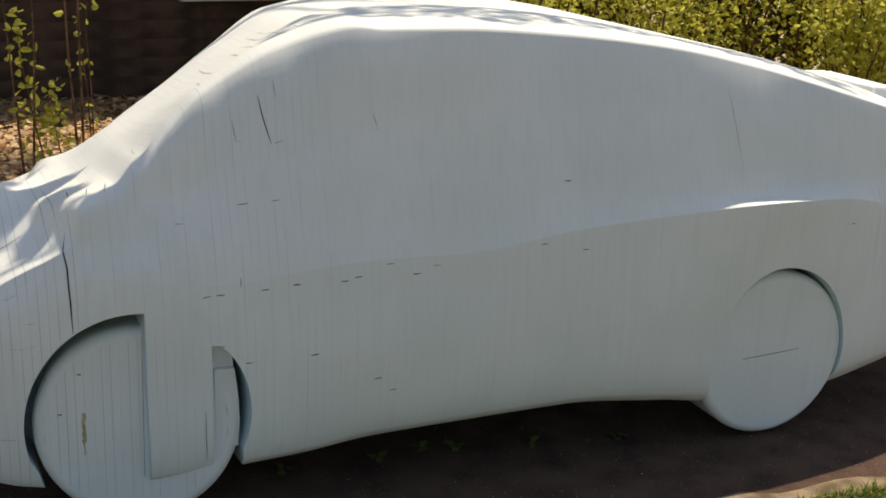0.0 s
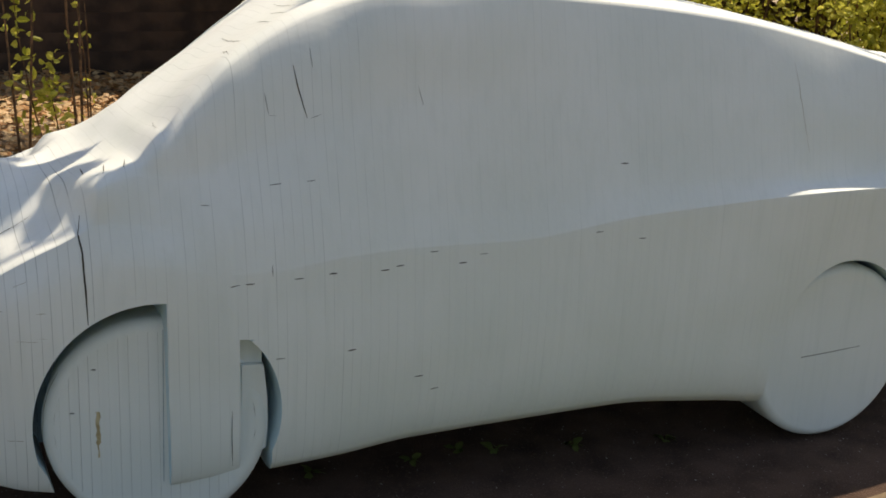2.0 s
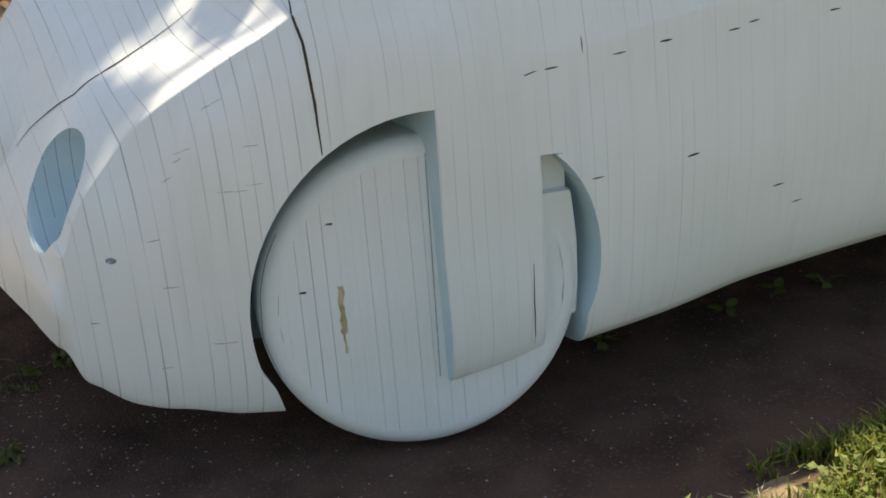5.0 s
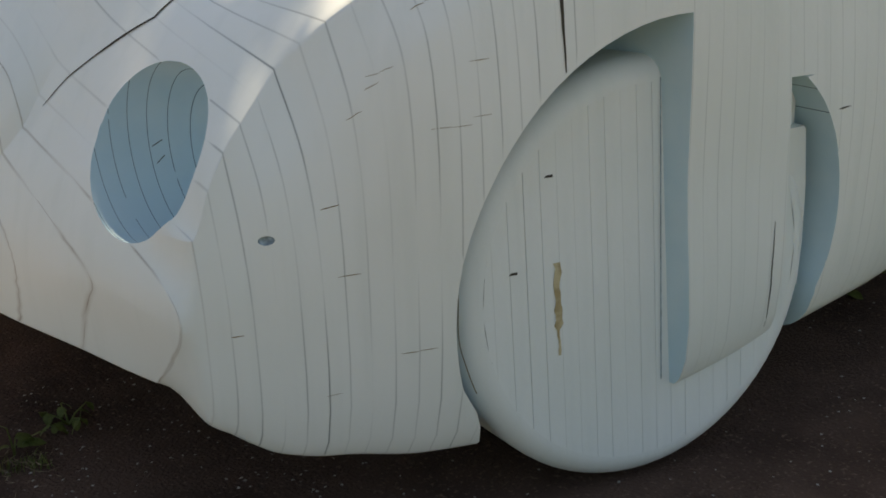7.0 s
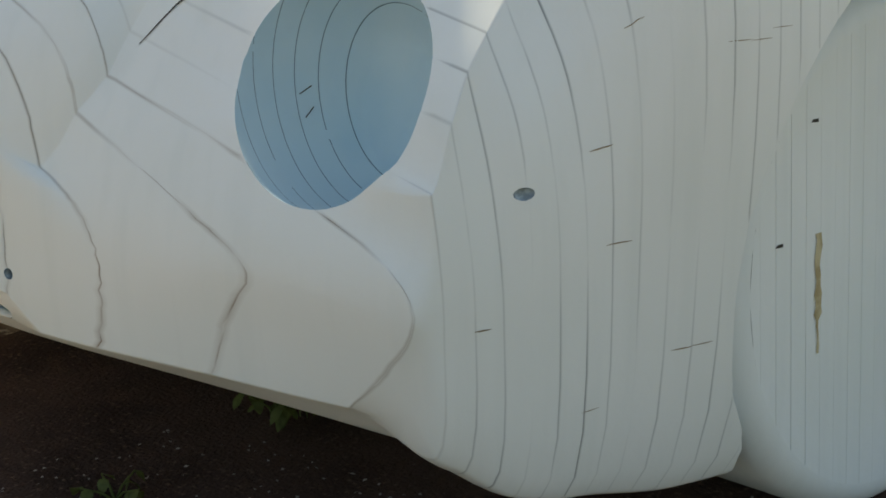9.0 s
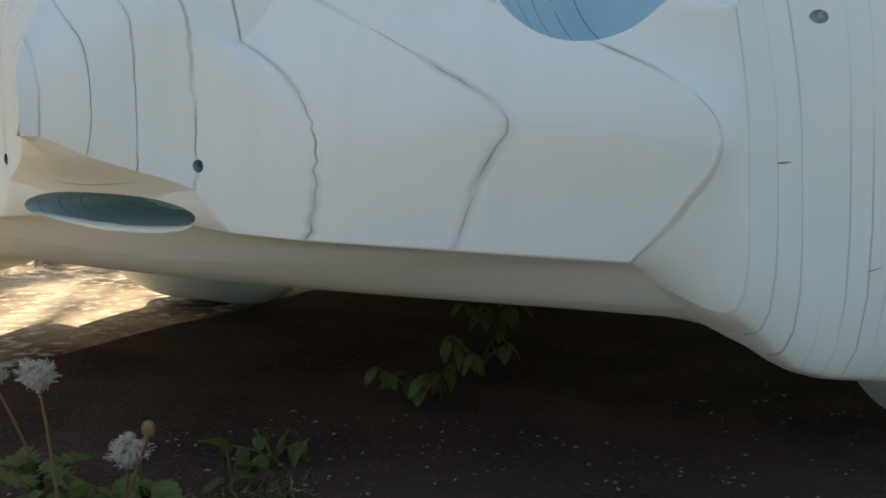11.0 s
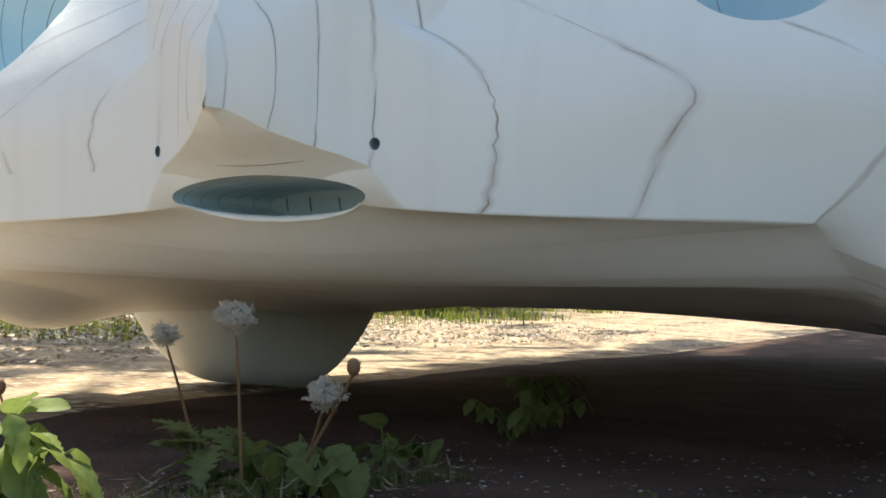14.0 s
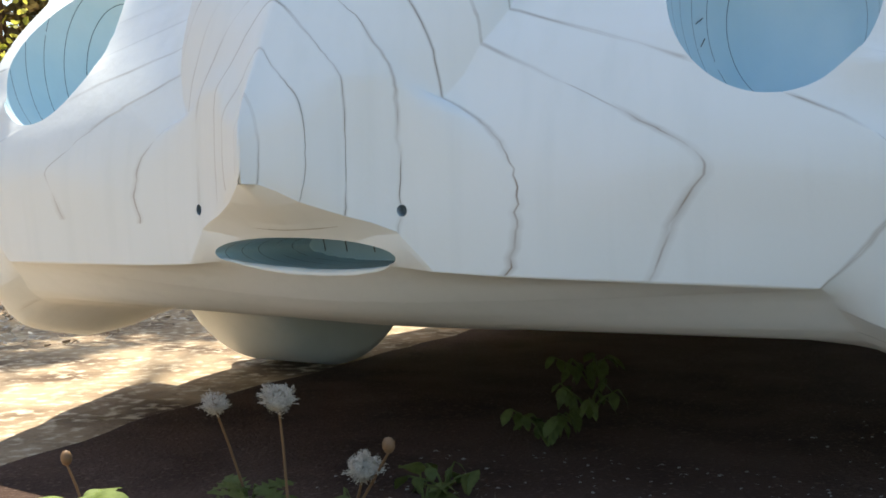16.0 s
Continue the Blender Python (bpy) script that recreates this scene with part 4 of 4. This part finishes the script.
def dandelion(x, y, head, kind):
    """A stem from the ground to its head: seed clock, bud or half-blown head."""
    d = tagged(new("dandelion"), {"clock": "white fluffy dandelion clock on a thin brown stem", "bud": "closed dandelion bud on a bent brown stem",
                                  "old": "faded drooping dandelion head on a thin stem"}[kind], "dandelion", "dandelions before the car")
    z = ground_z(x, y)
    d.location = (x, y, z)
    tip = Vector(head) - Vector((x, y, z))
    vs, fs = tube([(0, 0, 0), tip * 0.35 + Vector((0.006, 0.004, 0)), tip * 0.7 + Vector((0.004, 0.002, 0)), tip], 0.0018, 0.7)
    raw("stem", vs, fs, STEM, d, smooth=True)
    r = {"clock": 0.0138, "bud": 0.008, "old": 0.012}[kind]
    bm = bmesh.new()
    ball(bm, tip + Vector((0, 0, 0.0 if kind == "clock" else 0.006)), (0.006, 0.006, 0.008), seg=10)
    part("flower_base", bm, STEM if kind != "clock" else FLUFF, d)
    vs, fs = [], []
    for i in range({"clock": 1500, "bud": 40, "old": 700}[kind]):
        u = Vector((rg.gauss(0, 1), rg.gauss(0, 1), rg.gauss(0.55, 0.8))).normalized()
        if kind == "bud":
            u = Vector((u.x * 0.35, u.y * 0.35, abs(u.z) + 0.4)).normalized()
        q = u.orthogonal().normalized()
        q.rotate(Matrix.Rotation(rg.uniform(0, 6.28), 3, u))
        c = tip + u * r * rg.uniform(0.7, 1.2) * (1 + 0.5 * noise.noise(u * 3.0 + tip * 30)) * (1.1 if u.z > 0 else 0.7)
        h = 0.00035 if kind != "bud" else 0.0012
        i0 = len(vs)
        vs += [tip + u * 0.003 - q * h * 0.5, tip + u * 0.003 + q * h * 0.5, c + q * h, c - q * h]
        fs.append((i0, i0 + 1, i0 + 2, i0 + 3))
        if kind != "bud":
            k = u.cross(q) + u * rg.uniform(-0.3, 0.5)
            vs += [c - k * 0.0022, c + q * 0.0006, c + k * 0.0022, c - q * 0.0006]
            fs.append((i0 + 4, i0 + 5, i0 + 6, i0 + 7))
    raw("seed_head" if kind != "bud" else "sepals", vs, fs, FLUFF if kind != "bud" else STEM, d, "white seed fluff" if kind != "bud" else "")
    return d


dandelion(-0.735, -0.105, (-0.752, -0.107, 0.236), "clock")
dandelion(-0.66, 0.0, (-0.714, 0.003, 0.216), "old")
dandelion(-0.70, -0.14, (-0.722, -0.181, 0.172), "clock")
dandelion(-0.70, -0.13, (-0.730, -0.214, 0.196), "bud")
dandelion(-0.79, 0.10, (-0.80, 0.122, 0.165), "bud")
DARKWEED = leafy("dark_weed_leaves", (0.085, 0.115, 0.028), (0.18, 0.20, 0.06), 0.4)


def bush(x, y, height, spread, stems, per, size, label, mat):
    """A leafy herb: bent stems that carry drooping pointed oval leaves in whorls."""
    w = tagged(new("weed"), label, "weed", "weeds on the drive")
    w.location = (x, y, ground_z(x, y))
    for i in range(stems):
        a, r = 6.283 * i / stems + rg.uniform(-0.4, 0.4), spread * rg.uniform(0.25, 1)
        top = Vector((r * math.cos(a), r * math.sin(a), height * rg.uniform(0.55, 1.0)))
        m = Vector((top.x * 0.35, top.y * 0.35, top.z * 0.6))
        vs, fs = tube([(0, 0, 0), m, top], 0.0022, 0.5)
        raw("stalk", vs, fs, mat, w, smooth=True)
        for k in range(per):
            t = 0.35 + 0.65 * (k + 1) / per
            p = m.lerp(top, (t - 0.35) / 0.65)
            turn = math.degrees(a) + 137.5 * k + rg.uniform(-30, 30)
            add_leaf(w, p, (rg.uniform(-20, 20), rg.uniform(10, 60), turn), size * rg.uniform(0.7, 1.25), size * rg.uniform(0.26, 0.36), mat, 0.18)
    return w


bush(-0.94, -0.035, 0.088, 0.055, 11, 4, 0.046, "bushy broad-leaved sunlit weed with hanging leaves before the car", WEED)
bush(-0.985, 0.01, 0.05, 0.07, 11, 6, 0.024, "low yellow-green weed in the sun on the drive edge", LEAF)
weed(-0.905, -0.005, 6, 0.048, "tall wilting weed with a pale bud", WEED, rise=1.7)
blades("crack_grass", 700, lambda: along_crack(0.014), 0.020, DARKWEED, ground_z, "thin low grass growing along a crack in the asphalt", "grass", 0.9, 0.0014)
weed(-0.72, -0.06, 13, 0.062, "dandelion plant with toothed leaves on the asphalt", DARKWEED, notch=0.55, rise=0.7)
weed(-0.68, -0.01, 10, 0.055, "dandelion plant with toothed leaves on the asphalt", DARKWEED, notch=0.55, rise=0.9)
bush(-0.665, -0.12, 0.05, 0.06, 7, 3, 0.040, "round-leaved weed beside the dandelions", DARKWEED)
bush(-0.70, -0.17, 0.04, 0.05, 5, 3, 0.036, "round-leaved weed beside the dandelions", DARKWEED)
weed(-0.55, -0.14, 5, 0.045, "small weed in the shade of the car", DARKWEED, rise=1.1)
bush(-0.145, -0.09, 0.06, 0.08, 5, 4, 0.028, "dark green weed growing under the car", DARKWEED)
bush(0.06, -0.06, 0.06, 0.08, 5, 4, 0.028, "dark green weed growing under the car", DARKWEED)
bush(0.32, 0.05, 0.07, 0.09, 5, 4, 0.03, "dark green weed growing under the car", DARKWEED)
bush(-0.44, -0.10, 0.03, 0.05, 5, 3, 0.025, "small weed in the shade of the car", DARKWEED)
bush(-0.63, -0.46, 0.022, 0.05, 14, 4, 0.016, "small flat weed in a crack of the asphalt", DARKWEED)
bush(-0.69, -0.50, 0.02, 0.05, 12, 4, 0.015, "small flat weed in a crack of the asphalt", DARKWEED)
for x, y in ((0.66, -0.62), (1.0, -0.62), (1.17, -0.59), (1.92, -0.70), (1.58, -0.66), (1.30, -0.62)):
    weed(x, y, 7, 0.045, "small weed at the edge of the car's shade", DARKWEED, rise=0.3)


# ---- the far side of the yard ----
CLUMPS = [(rg.uniform(0.6, 9), rg.uniform(2.6, 4.6)) for _ in range(50)] + [(rg.uniform(0.7, 2.6), rg.uniform(2.3, 3.6)) for _ in range(25)]
blades("yard_litter", 11000, lambda: (rg.uniform(-0.6, 4.5), 1.2 + 2.8 * rg.random() ** 0.8), 0.022, PALELEAF,
       lambda x, y: ground_z(x, y) + rg.uniform(0.0, 0.04), "pale and brown dead leaves scattered over the gravel", "leaf litter", wide=0.008, flat=True)
blades("white_litter", 900, lambda: (rg.gauss(1.6, 0.9), 2.2 + abs(rg.gauss(0, 1.1))), 0.022, FLUFF,
       lambda x, y: ground_z(x, y) + rg.uniform(0.0, 0.07), "bleached white leaf scraps among the grass", "leaf litter", wide=0.008, flat=True)
blades("leaf_litter", 9000, lambda: (rg.uniform(-1.5, 3.5), 3.0 + 3.4 * rg.random()), 0.075, LITTER,
       lambda x, y: ground_z(x, y) + rg.uniform(0.0, 0.05), "pale dry leaves lying in the sun across the yard", "leaf litter", wide=0.028, flat=True)
blades("yard_grass", 6000, lambda: ((lambda c: (c[0] + rg.gauss(0, 0.12), c[1] + rg.gauss(0, 0.10)))(rg.choice(CLUMPS))), 0.08, GRASS, ground_z, "thin grass tufts at the foot of the hedge", "grass", 0.8, 0.008)

shed = tagged(new("shed"), "dark brown boarded shed wall in shade behind the car", "shed")
bm = bmesh.new()
bmesh.ops.create_cube(bm, size=1, matrix=Matrix.Translation((-1.0, 6.6, 1.6)) @ Matrix.Diagonal((8.0, 0.2, 3.4, 1)))
part("wall", bm, WALL, shed, smooth=False)
bm = bmesh.new()
bmesh.ops.create_cube(bm, size=1, matrix=Matrix.Diagonal((8.0, 0.03, 0.155, 1)))
bmesh.ops.bevel(bm, geom=bm.edges[:], offset=0.006, segments=1)
board = part("board", bm, WALL, shed, smooth=False)
board.matrix_basis = pose(-1.0, 6.49, 0.0, 2)
for i in range(1, 21):
    b2 = new("board", board.data)
    b2.parent = shed
    b2.matrix_basis = pose(-1.0, 6.49, 0.156 * i, 2)
bm = bmesh.new()
bmesh.ops.create_cube(bm, size=1, matrix=Matrix.Translation((2.22, 6.40, 0.915)) @ Matrix.Diagonal((0.95, 0.14, 0.10, 1)))
bmesh.ops.bevel(bm, geom=bm.edges[:], offset=0.008, segments=2)
part("window_sill", bm, SILL, shed, "pale painted window sill", smooth=False)


def leaf_cloud(name, count, where, size, mat, parent, label=""):
    vs, fs = [], []
    for _ in range(count):
        c = Vector(where())
        u = Vector((rg.gauss(0, 1), rg.gauss(0, 1), rg.gauss(0, 0.7))).normalized()
        v = u.orthogonal().normalized()
        v.rotate(Matrix.Rotation(rg.uniform(0, 6.28), 3, u))
        h, w = size * rg.uniform(0.6, 1.3), size * rg.uniform(0.25, 0.45)
        i = len(vs)
        n = u.cross(v)
        up = n * w * 0.35
        vs += [c - u * h * 0.5, c + v * w * 0.8 - u * h * 0.22 + up, c + v * w * 0.75 + u * h * 0.18 + up, c + u * h * 0.5,
               c - v * w * 0.75 + u * h * 0.18 + up, c - v * w * 0.8 - u * h * 0.22 + up]
        fs += [(i, i + 1, i + 2, i + 3), (i, i + 3, i + 4, i + 5)]
    return raw(name, vs, fs, mat, parent, label)


def shrub(x, y, height, spread, leaves, stems, size, label, mat=None, category="shrub", group="", start=0.15):
    s = tagged(new("shrub"), label, category, group)
    s.location = (x, y, 0)
    limbs = []
    for _ in range(stems):
        a, r = rg.uniform(0, 6.28), spread * rg.uniform(0.2, 1.0)
        top = Vector((r * math.cos(a), r * math.sin(a), height * rg.uniform(0.6, 1.05)))
        b = Vector((0.15 * r * math.cos(a), 0.15 * r * math.sin(a), 0))
        m1 = b.lerp(top, 0.4) + Vector((rg.uniform(-1, 1), rg.uniform(-1, 1), 0)) * spread * 0.12
        m2 = b.lerp(top, 0.75) + Vector((rg.uniform(-1, 1), rg.uniform(-1, 1), 0)) * spread * 0.12
        vs, fs = tube([b, m1, m2, top], (rg.uniform(0.006, 0.014) if spread > 0.3 else 0.006) * max(1, height * 0.6), 0.3)
        raw("stem", vs, fs, BARK, s, smooth=True)
        limbs.append((b, m1, m2, top))

    def where():
        b, m1, m2, top = rg.choice(limbs)
        t = start + (1 - start) * rg.random() ** 0.8
        p = b.lerp(m1, t * 2.5) if t < 0.4 else m1.lerp(m2, (t - 0.4) / 0.35) if t < 0.75 else m2.lerp(top, (t - 0.75) / 0.25)
        return p + Vector((rg.gauss(0, 1), rg.gauss(0, 1), rg.gauss(0, 0.8))) * spread * 0.16
    if leaves:
        leaf_cloud("foliage", leaves, where, size, mat or LEAF, s)
    return s


for x, y, h, n, wide in ((0.22, 3.5, 2.4, 10, 0.30), (0.40, 3.55, 1.15, 150, 0.28), (0.54, 3.5, 2.6, 12, 0.12), (0.75, 4.6, 1.2, 26, 0.2)):
    shrub(x, y, h, wide, n, 2, 0.062, "thin young sapling with sparse yellow-green leaves", group="saplings behind the car", start=0.1)
for i in range(15):
    x = 2.9 + 0.62 * i + rg.uniform(-0.2, 0.2)
    shrub(x, 4.3 + rg.uniform(-0.5, 0.9), rg.uniform(1.7, 2.6), 0.75, 1750, 10, 0.058, "dense sunlit hedge shrub with fresh yellow-green leaves", group="hedge shrubs behind the car", start=0.05)
for x, y in ((6.35, 3.5), (6.8, 3.75), (7.25, 3.6)):
    shrub(x, y, 1.5, 0.5, 1300, 8, 0.062, "bright sunlit hedge shrub with fresh yellow-green leaves", group="hedge shrubs behind the car", start=0.05)
# dark brown leaves: the gloom behind the hedge is put into their colour
DARKHEDGE = leafy("shade_coloured_leaves", (0.12, 0.082, 0.035), (0.20, 0.15, 0.055), 0.35)
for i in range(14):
    shrub(3.2 + 0.8 * i, 5.9 + rg.uniform(-0.3, 0.3), rg.uniform(2.6, 3.4), 1.1, 1700, 9, 0.12, "shrub at the back of the hedge, its shade put into dark brown leaves", DARKHEDGE, group="back hedge", start=0.02)

# ---- an unseen tree, added so that its boughs shade the bonnet and the yard ----
tree_thing = tagged(new("tree"), "unseen tall leafy tree at the yard's edge, added for the shade of its boughs over the car", "tree")
tree_thing.location = (-3.4, 5.6, 0)
TB = Vector((-3.4, 5.6, 0))
vs, fs = tube([(0, 0, -0.1), (0.1, -0.05, 1.5), (0.05, -0.1, 3.2), (0.3, -0.3, 5.0), (0.4, -0.2, 6.6)], 0.17, 0.3, 10)
raw("trunk", vs, fs, BARK, tree_thing, smooth=True)


LIMB_POINTS = []
for start, end in ((2.6, (0.9, 1.6, 5.3)), (3.6, (3.0, 1.6, 5.9)), (4.2, (5.4, 2.6, 6.0)), (4.8, (2.6, 4.2, 6.4)), (5.4, (5.8, 5.4, 6.6)), (3.0, (-1.2, 3.4, 5.2))):
    a, c = Vector((0.1, -0.1, start)), Vector(end) - TB
    pts = [a, a.lerp(c, 0.3) + Vector((0.15, 0.1, 0.5)), a.lerp(c, 0.65) + Vector((-0.1, 0.15, 0.5)), c]
    vs, fs = tube(pts, 0.075, 0.3, 8)
    raw("limb", vs, fs, BARK, tree_thing, smooth=True)
    LIMB_POINTS += [p.lerp(q, k / 6) for p, q in zip(pts[:-1], pts[1:]) for k in range(6)]


def bough(target, high, radii, leaves, size=0.09):
    """A branch off the nearest limb that ends in a spray of leaves, put between the sun and the target to shade it."""
    c = Vector(target) + SUN_TO * (high / SUN_TO.z) - TB
    a = min(LIMB_POINTS, key=lambda p: (p - c).length)
    side = Vector((rg.uniform(-0.2, 0.2), rg.uniform(-0.2, 0.2), rg.uniform(0, 0.25)))
    vs, fs = tube([a, a.lerp(c, 0.4) + side, a.lerp(c, 0.75) + side * 0.6, c], 0.018, 0.4)
    raw("branch", vs, fs, BARK, tree_thing, smooth=True)

    def where():
        d = Vector((rg.gauss(0, 1), rg.gauss(0, 1), rg.gauss(0, 1)))
        d = d.normalized() * rg.random() ** 0.4
        return c + Vector((d.x * radii[0], d.y * radii[1], d.z * radii[2]))
    leaf_cloud("foliage", leaves, where, size, LEAF, tree_thing)


bough((-0.47, 0.0, 0.80), 3.4, (0.20, 0.22, 0.2), 520)
bough((-0.30, 0.14, 0.90), 4.9, (0.22, 0.30, 0.25), 350)
for x, y, z in ((-0.45, -0.22, 0.68), (-0.33, -0.27, 0.77), (-0.21, -0.305, 0.85), (-0.11, -0.315, 0.91)):
    bough((x, y + 0.05, z), 2.0, (0.13, 0.10, 0.07), 1100, 0.05)
# small spray added to keep a sun glint off the headlight's side
bough((-0.462, -0.605, 0.555), 2.0, (0.045, 0.04, 0.04), 200, 0.035)
bough((-0.035, -0.50, 1.0), 2.4, (0.07, 0.12, 0.05), 380, 0.05)
bough((0.06, -0.775, 1.03), 2.0, (0.09, 0.032, 0.05), 320, 0.035)
for x in (1.0, 1.4, 1.9, 2.4, 2.9):
    bough((x, -0.40 + rg.uniform(-0.08, 0.04) + 0.1 * (x > 2.2), 1.5), rg.uniform(3.4, 4.4), (0.34, 0.24, 0.25), 150, 0.085)
# sprays added to darken the ground along the car's far side
for x, y in ((1.5, 0.70), (2.2, 0.78), (3.0, 0.88), (3.9, 0.98)):
    bough((x, y, 0.02), 4.4, (0.55, 0.20, 0.2), 420, 0.10)
for i in range(12):
    bough((rg.uniform(-0.5, 5.5), rg.uniform(1.2, 3.0), 0.03), rg.uniform(3.6, 5.0), (0.32, 0.16, 0.2), 110, 0.09)
for i in range(12):
    bough((rg.uniform(-0.3, 2.4), rg.uniform(1.15, 2.6), 0.05), rg.uniform(3.6, 5.0), (0.30, 0.12, 0.2), 150, 0.085)
for x, y in ((1.75, 2.4), (1.3, 1.85), (2.5, 3.2), (0.85, 1.8)):
    bough((x, y, 0.02), 4.2, (0.30, 0.20, 0.2), 260, 0.08)
# sprays added to keep the drive behind the car dark
for x, y in ((3.75, 0.30), (4.15, 0.35)):
    bough((x, y, 0.0), 4.5, (0.5, 0.34, 0.25), 700, 0.10)
for x, y in ((4.8, 0.2), (5.9, 0.5), (7.2, 0.4), (8.6, 0.8)):
    bough((x, y, 0.0), 4.6, (0.9, 0.6, 0.3), 650, 0.12)
bough((0.08, -1.52, 0.05), 4.4, (0.42, 0.24, 0.2), 480)
# dense spray added to darken the ground before the car
bough((-1.05, -0.78, 0.08), 4.4, (0.5, 0.46, 0.3), 1300)
for i in range(16):
    bough((rg.uniform(-3.0, 2.2), rg.uniform(1.9, 6.0), 0.05), rg.uniform(4.2, 5.8), (rg.uniform(0.3, 0.6), rg.uniform(0.25, 0.5), 0.3), 260, 0.10)
